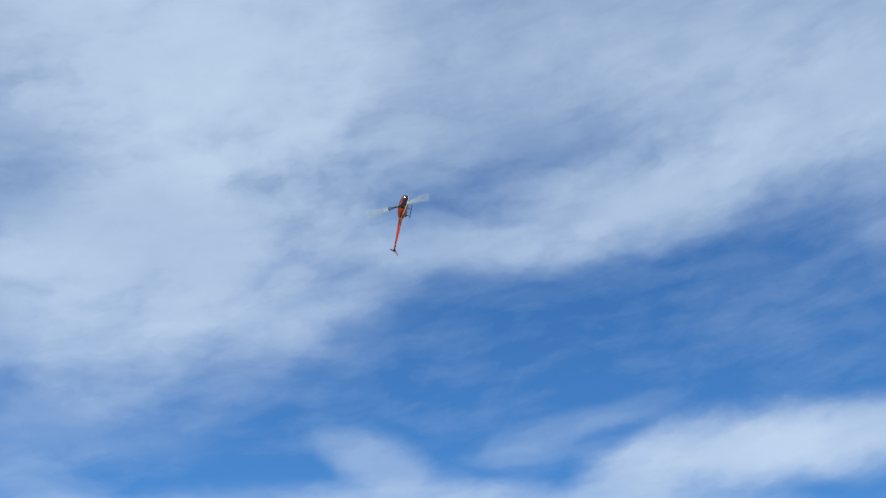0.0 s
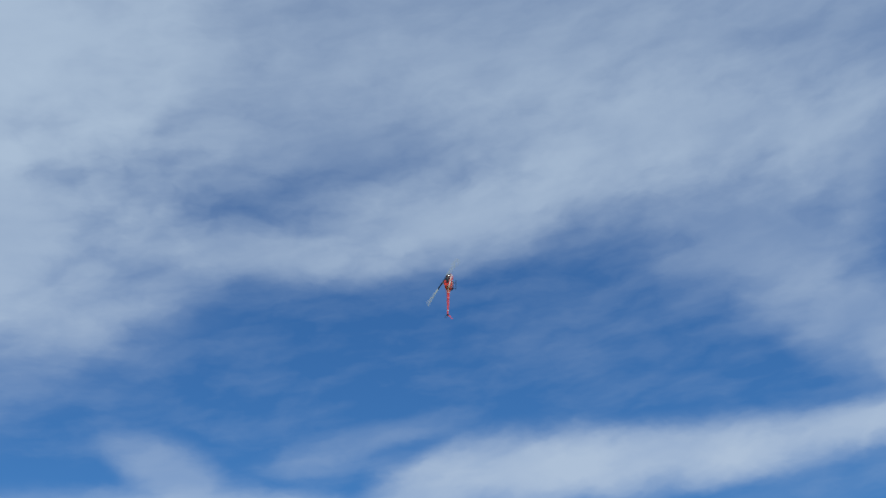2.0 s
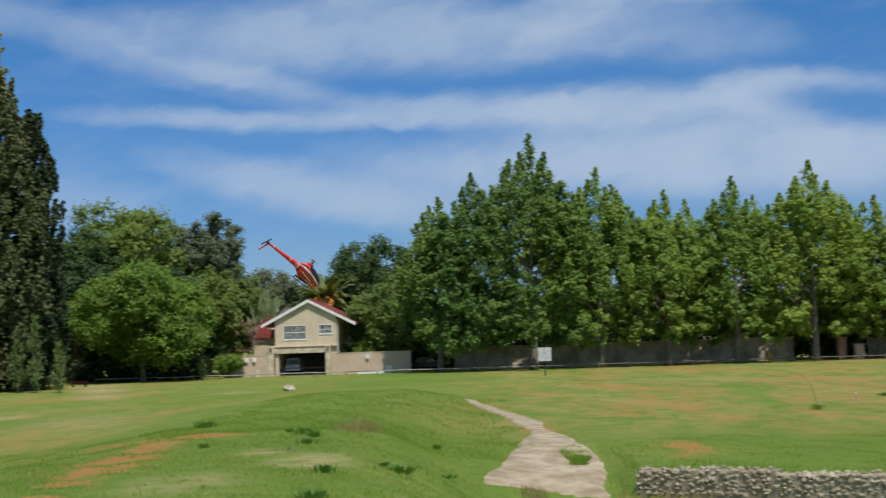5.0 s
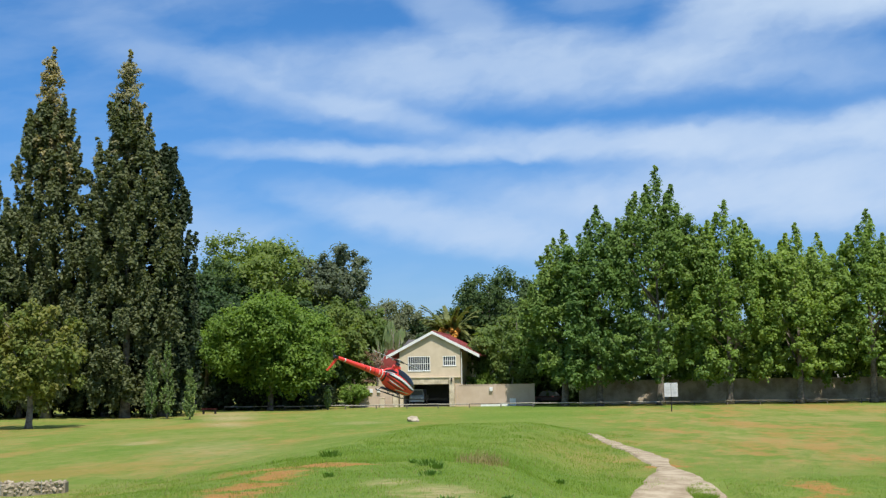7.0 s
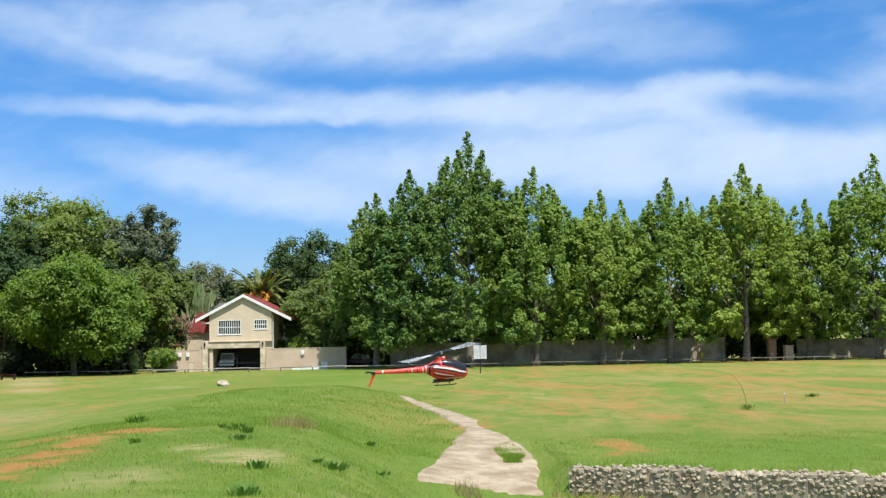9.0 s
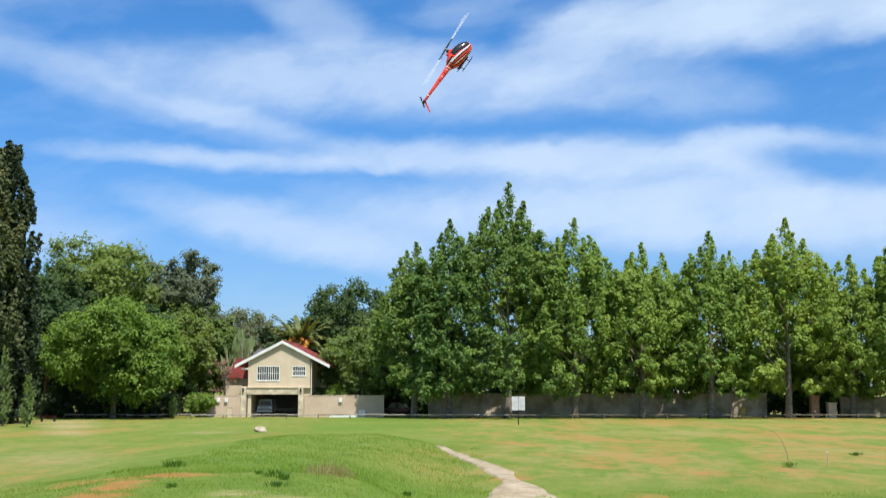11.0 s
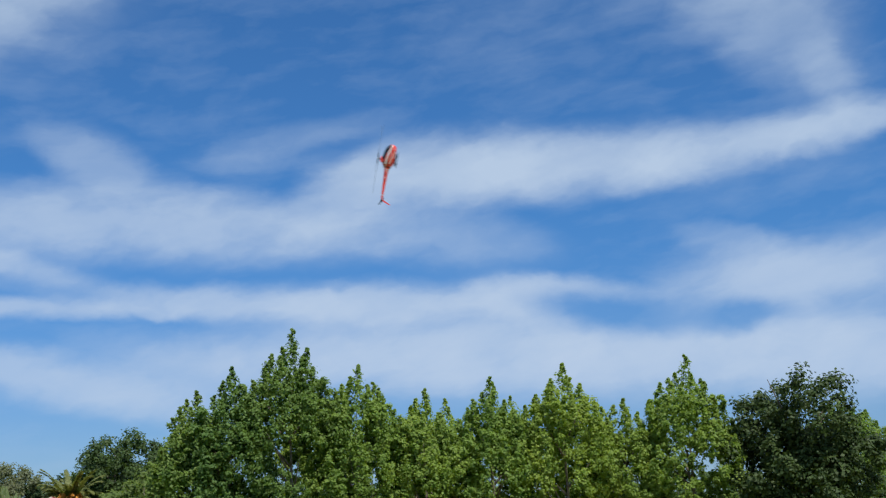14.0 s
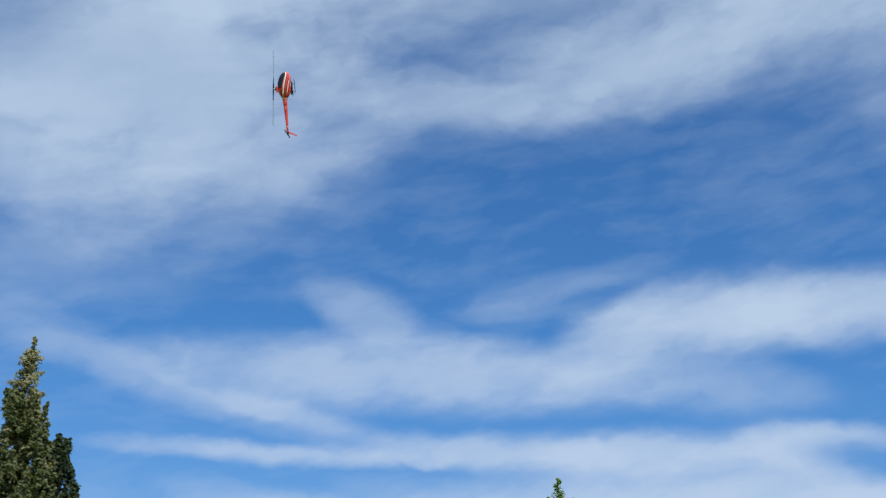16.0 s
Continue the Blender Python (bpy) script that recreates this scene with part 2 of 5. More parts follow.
STEEL = surface("galvanised_steel", (0.45, 0.46, 0.46), (0.58, 0.58, 0.57), 6, 0.45, 0.6)
IRON = surface("black_iron", (0.012, 0.012, 0.012), (0.03, 0.028, 0.026), 8, 0.55, 0.3)
RAIL = surface("weathered_pole", (0.26, 0.23, 0.19), (0.42, 0.38, 0.32), 2, 0.85, bump=0.01, fine=15)
RAIL_DARK = surface("grey_brown_pole", (0.10, 0.085, 0.06), (0.22, 0.19, 0.14), 2, 0.9, bump=0.01, fine=15)
ROCK = surface("tan_rock", (0.30, 0.24, 0.17), (0.55, 0.47, 0.36), 2.5, 0.95, bump=0.03, fine=14)
STONE = surface("gabion_stone", (0.25, 0.205, 0.145), (0.41, 0.35, 0.26), 1.2, 0.95, bump=0.015, fine=18, island=0.15, each=0.15, spec=0.1)
SLAB = surface("pale_spillway_concrete", (0.27, 0.207, 0.132), (0.46, 0.378, 0.268), 1.6, 0.95, bump=0.006, fine=9, spec=0.1)
BRICK = surface("brown_brick", (0.28, 0.16, 0.10), (0.42, 0.26, 0.17), 3, 0.9, bump=0.01)
YELLOW = surface("yellow_paint", (0.36, 0.27, 0.04), (0.50, 0.38, 0.07), 3, 0.6)
CAR_RED = surface("dark_red_paint", (0.06, 0.008, 0.010), (0.10, 0.014, 0.014), 3, 0.3)
CAR_WHITE = surface("silver_vehicle_paint", (0.34, 0.35, 0.37), (0.44, 0.45, 0.47), 3, 0.3, 0.2)
RUBBER = surface("black_rubber", (0.012, 0.012, 0.012), (0.03, 0.03, 0.03), 10, 0.8)
DRY = surface("dry_stalk", (0.18, 0.13, 0.06), (0.36, 0.26, 0.13), 2, 0.9)
DRY_GRASS = leafy("dry_grass_blade", (0.22, 0.17, 0.07), (0.40, 0.31, 0.15), 0.3, 0.8)
BLADE = leafy("grass_blade", (0.16, 0.27, 0.035), (0.26, 0.35, 0.07), 0.5, 0.25)
WEED = leafy("weed_leaf", (0.11, 0.21, 0.03), (0.18, 0.29, 0.06), 0.3, 1.0)
RC_RED = surface("orange_red_gloss", (0.86, 0.058, 0.042), (0.91, 0.072, 0.052), 4, 0.32, fine=30)
RC_WHITE = surface("white_decal", (0.78, 0.78, 0.77), (0.84, 0.84, 0.83), 4, 0.35)
RC_BLACK = surface("black_plastic", (0.010, 0.010, 0.012), (0.022, 0.022, 0.024), 8, 0.35)
RC_GLASS = surface("smoked_canopy", (0.012, 0.013, 0.015), (0.02, 0.021, 0.024), 3, 0.18)
RC_BLADE = surface("pale_rotor_blade", (0.60, 0.62, 0.64), (0.68, 0.70, 0.72), 5, 0.35)
RC_METAL = surface("machined_aluminium", (0.35, 0.35, 0.36), (0.5, 0.5, 0.5), 8, 0.35, 0.8)


def ground_material():
    """Mown grass with dry straw, bare orange soil along the bank and worn tan earth."""
    m = bpy.data.materials.new("grass_field")
    m.use_nodes = True
    n = Nodes(m.node_tree)
    at = n.add("ShaderNodeTexCoord").outputs["Object"]
    big = n.noise(at, 0.09, 5.0, 0.6).outputs[0]
    mid = n.noise(n.mapping(at, scale=(1.0, 3.6, 1.0)), 0.20, 8.0, 0.72, 0.8).outputs[0]
    fine = n.noise(at, 7.0, 4.0, 0.7).outputs[0]
    tuft = n.noise(at, 28.0, 3.0, 0.7).outputs[0]
    green = n.mix(n.ramp(big, 0.35, 0.65), (0.140, 0.226, 0.028), (0.208, 0.262, 0.048))
    sward = n.noise(n.mapping(at, scale=(1.0, 1.6, 1.0)), 1.5, 5.0, 0.65, 0.4).outputs[0]
    green = n.mix(n.math("MULTIPLY", n.ramp(sward, 0.50, 0.66), 0.75), green, (0.115, 0.215, 0.022))
    green = n.mix(n.math("MULTIPLY", n.ramp(n.math("SUBTRACT", 1.0, sward), 0.53, 0.70), 0.50), green, (0.285, 0.305, 0.090))
    green = n.mix(n.math("MULTIPLY", n.ramp(fine, 0.35, 0.75), 0.60), green, (0.100, 0.175, 0.022))
    green = n.mix(n.math("MULTIPLY", n.ramp(tuft, 0.45, 0.8), 0.4), green, (0.29, 0.33, 0.10))
    clod = n.noise(n.mapping(at, scale=(1.0, 1.4, 1.0)), 3.2, 4.0, 0.7, 0.5).outputs[0]
    green = n.mix(n.math("MULTIPLY", n.ramp(clod, 0.56, 0.70), 0.6), green, (0.075, 0.150, 0.018))
    # straw: streaks on the flat field
    tufts = n.math("SUBTRACT", n.noise(n.mapping(at, scale=(1.0, 2.0, 1.0)), 1.1, 5.0, 0.7).outputs[0], 0.5)
    straw = n.ramp(n.math("MULTIPLY_ADD", tufts, 0.5, mid), 0.40, 0.68)
    sep = n.add("ShaderNodeSeparateXYZ")
    n.put(sep.inputs[0], at)
    field = n.math("MULTIPLY", n.ramp(sep.outputs[1], 30.0, 44.0), n.ramp(n.math("ADD", sep.outputs[0], n.math("MULTIPLY", big, 6.0)), -2.0, 8.0))
    field = n.math("MAXIMUM", field, n.math("MULTIPLY", n.ramp(n.math("MULTIPLY", sep.outputs[0], -1.0), 7.0, 14.0), 0.62))
    col = n.mix(n.math("MULTIPLY", n.math("MULTIPLY", straw, field), 0.72), green, (0.38, 0.30, 0.11))
    # reddish bare ground patches on the field
    bare = n.ramp(n.math("MULTIPLY_ADD", tufts, 0.45, n.noise(n.mapping(at, scale=(1.0, 4.0, 1.0)), 0.17, 8.0, 0.70, 0.6).outputs[0]), 0.46, 0.64)
    col = n.mix(n.math("MULTIPLY", n.math("MULTIPLY", bare, field), 0.68), col, (0.42, 0.225, 0.075))
    # bare soil along the bank
    soil = 0.0
    for x, y, rx, ry, tilt, k in SOIL:
        soil = n.math("MAXIMUM", soil, n.math("MULTIPLY", n.blob(at, x, y, rx * 1.75, ry * 1.6, tilt, False), k))
    ragged = n.math("ADD", n.math("MULTIPLY", n.math("SUBTRACT", n.noise(n.mapping(at, scale=(0.9, 1.7, 1.0)), 1.3, 6.0, 0.7).outputs[0], 0.5), 1.9), soil)
    crumbs = n.math("MULTIPLY", n.math("SUBTRACT", n.noise(at, 6.0, 5.0, 0.7).outputs[0], 0.5), 1.1)
    soil = n.math("MULTIPLY", n.ramp(n.math("ADD", ragged, crumbs), 0.44, 0.74), n.ramp(soil, 0.03, 0.25))
    col = n.mix(n.math("MULTIPLY", soil, 0.75), col, n.mix(n.ramp(fine, 0.3, 0.7), (0.42, 0.155, 0.045), (0.50, 0.235, 0.085)))
    worn = 0.0
    for x, y, rx, ry, tilt, k in WORN:
        worn = n.math("MAXIMUM", worn, n.math("MULTIPLY", n.blob(at, x, y, rx, ry, tilt), k))
    worn = n.math("MULTIPLY", worn, n.ramp(n.noise(at, 1.6, 6.0, 0.7).outputs[0], 0.32, 0.58))
    col = n.mix(n.math("MULTIPLY", worn, 0.75), col, n.mix(n.ramp(fine, 0.3, 0.7), (0.42, 0.32, 0.16), (0.54, 0.42, 0.23)))
    b = n.add("ShaderNodeBsdfPrincipled")
    n.put(b.inputs["Base Color"], col)
    b.inputs["Roughness"].default_value, b.inputs["Specular IOR Level"].default_value = 0.95, 0.15
    k = n.add("ShaderNodeBump")
    k.inputs["Strength"].default_value, k.inputs["Distance"].default_value = 0.9, 0.06
    n.put(k.inputs["Height"], n.math("ADD", fine, n.math("MULTIPLY", tuft, 0.6)))
    n.put(b.inputs["Normal"], k.outputs[0])
    o = n.add("ShaderNodeOutputMaterial")
    n.put(o.inputs[0], b.outputs[0])
    return m


# bare orange soil: x, y, half width, half length, tilt, strength
SOIL = [
    (-7.4, 29.4, 2.1, 1.3, -20, 1.0), (-6.0, 28.4, 1.0, 0.7, 0, 1.0), (-6.9, 26.0, 1.0, 2.2, 0, 0.9), (-6.6, 22.6, 1.0, 2.2, -8, 1.0),
    (-6.0, 19.4, 0.8, 2.0, 0, 1.0), (-5.9, 17.6, 0.8, 1.0, 0, 0.9), (-5.5, 15.2, 0.5, 0.7, 0, 0.8), (-4.8, 12.9, 0.7, 0.7, 0, 0.9),
    (-4.3, 10.3, 0.9, 0.6, 0, 1.0), (-2.9, 11.8, 0.45, 0.55, 0, 1.0), (-3.5, 11.0, 0.4, 0.45, 0, 0.9), (-2.6, 10.2, 0.6, 0.5, 0, 1.0),
    (-3.1, 11.0, 0.4, 0.4, 0, 0.8), (5.4, 31.0, 0.8, 2.6, 0, 0.9), (9.5, 41.0, 2.6, 4.0, 0, 0.5), (2.1, 38.6, 0.75, 1.2, 0, 1.0),
]
WORN = [
    (-2.7, 20.4, 1.3, 2.3, 14, 1.0), (-3.8, 22.6, 0.8, 1.2, 0, 0.9), (-4.1, 17.0, 1.3, 2.2, 0, 0.6), (-0.5, 15.4, 0.7, 1.0, 20, 0.7),
    (-3.2, 13.4, 1.2, 1.6, 0, 0.5), (-32.5, 105.0, 4.5, 12.0, 20, 1.0), (-28.8, 94.0, 3.4, 12.0, 18, 1.2), (-24.6, 80.0, 2.6, 9.0, 20, 0.9),
    (-15.5, 80.0, 3.5, 5.0, 0, 0.6), (-16.0, 50.0, 4.0, 12.0, 15, 0.5), (9.0, 20.8, 9.0, 1.9, -28, 0.9), (4.5, 24.2, 2.5, 1.3, -28, 0.9),
    (-3.7, 27.2, 0.35, 0.9, 0, 1.0), (-21.5, 56.0, 1.2, 3.0, 0, 0.9),
]

# ---- building helpers ----
def mesh_of(bm, name, material, smooth=False):
    me = bpy.data.meshes.new(name)
    bm.to_mesh(me)
    bm.free()
    me.materials.append(material)
    if smooth:
        me.polygons.foreach_set("use_smooth", [True] * len(me.polygons))
    return me


def part(name, bm, material, parent=None, label="", smooth=False):
    ob = new(name, mesh_of(bm, name, material, smooth))
    if parent is not None:
        ob.parent = parent
    if label:
        ob["label"] = label
    return ob


def thing(name, label, category, group="", at=(0, 0, 0), rz=0.0):
    ob = tagged(new(name), label, category, group)
    ob.matrix_basis = pose(*at, 0, 0, rz)
    return ob


def box(bm, x0, x1, y0, y1, z0, z1, bevel=0.0):
    vs = [bm.verts.new((x, y, z)) for x in (x0, x1) for y in (y0, y1) for z in (z0, z1)]
    fs = [bm.faces.new([vs[i] for i in q]) for q in
          ((0, 1, 3, 2), (4, 6, 7, 5), (0, 4, 5, 1), (2, 3, 7, 6), (0, 2, 6, 4), (1, 5, 7, 3))]
    if bevel:
        es = list({e for f in fs for e in f.edges})
        bmesh.ops.bevel(bm, geom=es, offset=bevel, segments=1, affect="EDGES")
    return bm


def boxed(*a, **k):
    return box(bmesh.new(), *a, **k)


def tube(bm, pts, radii, sides=8, cap=True):
    """A tapered tube along a line of points."""
    rings = []
    pts = [Vector(p) for p in pts]
    for i, (p, r) in enumerate(zip(pts, radii)):
        d = (pts[min(i + 1, len(pts) - 1)] - pts[max(i - 1, 0)]).normalized()
        u = d.orthogonal().normalized() if abs(d.z) < 0.95 else Vector((1, 0, 0))
        u = (u - d * u.dot(d)).normalized()
        v = d.cross(u)
        rings.append([bm.verts.new(p + (u * math.cos(k * math.tau / sides) + v * math.sin(k * math.tau / sides)) * r) for k in range(sides)])
    for a, b in zip(rings, rings[1:]):
        for k in range(sides):
            bm.faces.new((a[k], a[(k + 1) % sides], b[(k + 1) % sides], b[k]))
    if cap:
        bm.faces.new(rings[0][::-1]), bm.faces.new(rings[-1])
    return bm


def quads(name, verts, material, corners=4):
    """One mesh out of loose faces, given as an array (faces * corners, 3)."""
    verts = np.asarray(verts, dtype=np.float32)
    count = len(verts) // corners
    me = bpy.data.meshes.new(name)
    me.vertices.add(len(verts))
    me.vertices.foreach_set("co", verts.ravel())
    me.loops.add(len(verts))
    me.loops.foreach_set("vertex_index", np.arange(len(verts), dtype=np.int32))
    me.polygons.add(count)
    me.polygons.foreach_set("loop_start", np.arange(0, len(verts), corners, dtype=np.int32))
    me.update(calc_edges=True)
    me.materials.append(material)
    return me


# ---- the lie of the land ----
FIELD = -1.2


def step(a, b, v):
    t = np.clip((v - a) / (b - a), 0, 1)
    return t * t * (3 - 2 * t)


def lie(x, y):
    """Height of the ground: a flat field, a bank that runs from the camera to a low mound, and a ditch beside it."""
    x, y = np.asarray(x, float), np.asarray(y, float)
    axis = -2.2 - 1.6 * step(5, 40, y)
    half = 6.5 - 2.0 * step(8, 30, y)
    crest = np.interp(y, [-60, 0, 12, 28, 42, 50, 56, 64, 72], [1.2, 1.2, 1.06, 0.80, 0.68, 0.75, 0.74, 0.25, 0.0])
    right = 1.0 - step(0.15, 1.0, (x - axis) / (half * (0.74 + 0.7 * (1 - step(5, 15, y)) + 0.26 * step(30, 45, y))))
    left = 1.0 - step(0.25, 1.2, (axis - x) / (half * 2.0))
    z = FIELD + crest * np.where(x > axis, right, left)
    near = 1 - step(3, 13, y)
    z = np.maximum(z, FIELD + near * 1.15)
    # ditch on the right, under the stone wall
    edge = 25.9 - (x - 3.4) * 0.57
    edge = np.where(x > 10, edge + (x - 10) * 0.3, edge)
    edge = np.where(x < 3.4, 40.0, edge)
    ditch = step(-1.0, 1.9, x) * step(9.5, 21.0, y + x * 0.35) * (1 - step(edge + 0.1, edge + 0.5, y))
    z = z - 0.62 * ditch * (1 - 0.35 * step(14, 26, x)) * np.where(x < 3.4, step(34, 24, y), 1.0)
    # where the spillway runs down beside the wall
    w = 0.035 * np.sin(x * 0.9 + 1.3 * np.sin(y * 0.31)) * np.sin(y * 0.7 + 0.8) + 0.02 * np.sin(x * 2.7 + y * 1.9)
    return z + w * step(4, 12, y) * (1 - 0.6 * step(30, 80, y))


def graded(a, b, fine, coarse_to, growth=1.18):
    vals = list(np.arange(a, b + 1e-6, fine))
    s = fine
    while vals[-1] < coarse_to:
        s *= growth
        vals.append(vals[-1] + s)
    s = fine
    while vals[0] > -coarse_to:
        s *= growth
        vals.insert(0, vals[0] - s)
    return np.array(vals)


def build_ground():
    xs, ys = graded(-16, 16, 0.28, 2500), graded(6, 36, 0.28, 2500)
    gx, gy = np.meshgrid(xs, ys)
    gz = lie(gx, gy)
    n, k = len(xs), len(ys)
    me = bpy.data.meshes.new("ground")
    verts = np.stack([gx, gy, gz], -1).reshape(-1, 3)
    i = np.arange(n * k).reshape(k, n)
    faces = np.stack([i[:-1, :-1], i[:-1, 1:], i[1:, 1:], i[1:, :-1]], -1).reshape(-1, 4)
    me.from_pydata(verts.tolist(), [], faces.tolist())
    me.materials.append(ground_material())
    me.polygons.foreach_set("use_smooth", [True] * len(me.polygons))
    tagged(new("ground", me), "mown green grass field with dry patches and bare orange soil", "ground", kind="structure")


build_ground()


def blades(count, x0, x1, y0, y1, tall, wide, rng, keep=None):
    x, y = rng.uniform(x0, x1, count), y0 + (y1 - y0) * rng.random(count) ** 1.5
    clump = np.sin(x * 2.3 + 2 * np.sin(y * 1.7)) * np.sin(y * 2.9 + x) + rng.normal(0, 0.5, count)
    ok = clump > -0.55
    if keep is not None:
        ok &= keep(x, y)
    x, y, clump = x[ok], y[ok], clump[ok]
    z = lie(x, y) - 0.01
    h = tall * rng.uniform(0.5, 1.2, len(x)) * (1 + 0.5 * np.clip(clump, 0, 1.5))
    a = rng.uniform(0, math.tau, len(x))
    lean = rng.normal(0, 0.35, (2, len(x))) * h
    dx, dy = np.cos(a) * wide / 2, np.sin(a) * wide / 2
    base = np.stack([x, y, z], -1)
    v = np.stack([base + np.stack([-dx, -dy, 0 * x], -1), base + np.stack([dx, dy, 0 * x], -1),
                  base + np.stack([lean[0], lean[1], h], -1)], 1)
    return v.reshape(-1, 3)


def on_soil(x, y):
    bare = np.zeros(len(x), bool)
    for cx, cy, rx, ry, tilt, k in SOIL + WORN[:4]:
        bare |= (((x - cx) / rx) ** 2 + ((y - cy) / ry) ** 2 < 0.5) & (np.sin(x * 7 + y * 3) + np.sin(y * 6 - x * 4) > -0.9)
    spill = (np.abs(x - 1.8) < 1.5) & (y > 24.9) & (y < 33)
    return ~bare & ~spill


def build_grass():
    rng = np.random.default_rng(3)
    v = blades(200000, -14, 14, 9.5, 34, 0.052, 0.013, rng, on_soil)
    tagged(new("grass", quads("grass", v, BLADE, 3)), "short green grass blades on the near bank", "grass", kind="stuff")
    v = blades(60000, -9, 3, 30, 62, 0.08, 0.018, rng, lambda x, y: (np.abs(x + 3.6) < 4.9 + 0.5 * np.sin(y)) & (rng.random(len(x)) < 0.8))
    tagged(new("long_grass", quads("long_grass", v, BLADE, 3)), "longer unmown green grass on the mound", "grass", kind="stuff")
    v = blades(9000, -14, 14, 10, 40, 0.09, 0.014, rng, lambda x, y: rng.random(len(x)) < 0.8)
    tagged(new("dry_grass", quads("dry_grass", v, DRY_GRASS, 3)), "scattered dry straw-coloured grass blades", "grass", kind="stuff")


# ---- trees ----
def leaves(name, clumps, per, size, material, rng, up=0.35):
    """Leaf sprays spread through round clumps (x, y, z, radius): kite-shaped leaves that face outward and up."""
    c = np.repeat(np.asarray(clumps, float), per, axis=0)
    d = rng.normal(0, 1, (len(c), 3))
    d /= np.linalg.norm(d, axis=1)[:, None]
    d[:, 2] = np.where(rng.random(len(c)) < 0.45, np.abs(d[:, 2]), d[:, 2])
    r = rng.random(len(c)) ** 0.7
    r = np.where(rng.random(len(c)) < 0.12, r * 1.25, r)
    p = c[:, :3] + d * (c[:, 3] * r)[:, None] * np.array([0.92, 0.92, 0.9])
    nrm = d * 0.75 + rng.normal(0, 0.34, d.shape) + np.array([0.10, -0.26, up + 0.1])
    nrm /= np.linalg.norm(nrm, axis=1)[:, None]
    u = np.cross(nrm, rng.normal(0, 1, d.shape))
    u /= np.linalg.norm(u, axis=1)[:, None]
    v = np.cross(nrm, u)
    s = (size * rng.uniform(0.6, 1.35, len(c)))[:, None]
    droop = nrm * s * 0.22
    q = np.stack([p - u * s * 0.62 - droop, p + v * s * 0.42, p + u * s * 0.62 - droop, p - v * s * 0.42], 1)
    return quads(name, q.reshape(-1, 3), material)


def trunk_mesh(height, r0, limbs, spread, rng, bark, lean=0.0):
    bm = bmesh.new()
    top = height * 0.8
    pts = [(lean * t * t + 0.12 * math.sin(t * 5), 0.1 * math.cos(t * 4) - 0.1, t * top) for t in (0, 0.04, 0.2, 0.45, 0.7, 1)]
    tube(bm, pts, [r0 * 1.45, r0 * 1.1, r0 * 0.85, r0 * 0.45, r0 * 0.25, r0 * 0.08], 9)
    for k in range(limbs):
        a, h = rng.uniform(0, math.tau), top * rng.uniform(0.22, 0.8)
        ln = spread * rng.uniform(0.55, 0.95) * (1.15 - h / top * 0.6)
        p = [(0, 0, h), (math.cos(a) * ln * 0.5, math.sin(a) * ln * 0.5, h + ln * 0.5), (math.cos(a) * ln, math.sin(a) * ln, h + ln * 1.05)]
        tube(bm, p, [r0 * 0.4, r0 * 0.25, r0 * 0.06], 6)
    return mesh_of(bm, "trunk", bark, True)


def make_tree(name, label, crown, trunk, at, rz=0.0, group="", category="tree"):
    t = thing(name, label, category, group, at, rz)
    for nm, me in (("trunk", trunk), ("crown", crown)):
        ob = new(nm, me)
        ob.parent = t
    return t


def leader_clumps(h, base, r, rng, leaders=30):
    """A lobed crown that ends in many upright leaders; the outer ones end lower."""
    out = []
    for k in range(leaders):
        a = k * 2.4 + rng.uniform(-0.4, 0.4)
        rr = 0.2 if k == 0 else r * 0.92 * math.sqrt((k + 0.3) / leaders) * rng.uniform(0.88, 1.06)
        top = base + (h - base) * (1 - 0.52 * (rr / r) ** 1.7) - (0 if k == 0 else rng.uniform(0.2, 1.5))
        wide, down, z = rng.uniform(0.95, 1.4), top - rng.uniform(3.0, 6.0), top
        while z > down:
            q = min(0.17 + 0.42 * (top - z), wide * rng.uniform(0.8, 1.1))
            out.append((math.cos(a) * rr + rng.normal(0, 0.25 * q), math.sin(a) * rr + rng.normal(0, 0.25 * q), z, q))
            z -= 0.2 + 0.6 * q
    for k in range(int(17 * r)):
        f = rng.random() ** 1.15
        env = r * min(1.0, 0.86 + 0.9 * f) * (1 - max(0.0, f - 0.35) / 0.65 * 0.42)
        a, kk = rng.uniform(0, math.tau), rng.uniform(0.35, 1.0) ** 0.6
        x, y, z = math.cos(a) * env * kk, math.sin(a) * env * kk, base + 0.4 + f * (h - base) * 0.74
        size = rng.uniform(0.8, 1.6)
        for j in range(6):
            d = rng.normal(0, 1, 3)
            d /= np.linalg.norm(d)
            out.append((x + d[0] * size * 0.7, y + d[1] * size * 0.7, z + d[2] * size * 0.75, size * rng.uniform(0.3, 0.55)))
    return out


def round_clumps(h, base, r, rng, n=130, lobes=7, flat=1.0):
    """A round head made of several lobes."""
    out, cz, rz = [], (h + base) / 2, (h - base) / 2
    heads = [(0, 0, 0, 0.80)] + [(math.cos(a) * 0.5, math.sin(a) * 0.5, rng.uniform(-0.35, 0.45), rng.uniform(0.44, 0.58))
                                 for a in (k * math.tau / lobes + rng.uniform(-0.3, 0.3) for k in range(lobes))]
    for k in range(n):
        x, y, z, q = heads[k % len(heads)]
        d = rng.normal(0, 1, 3)
        d /= np.linalg.norm(d)
        q *= rng.uniform(0.55, 1.0)
        out.append(((x + d[0] * q) * r, (y + d[1] * q) * r, cz + (z + d[2] * q) * rz * flat, rng.uniform(0.09, 0.19) * r + 0.2))
    return out


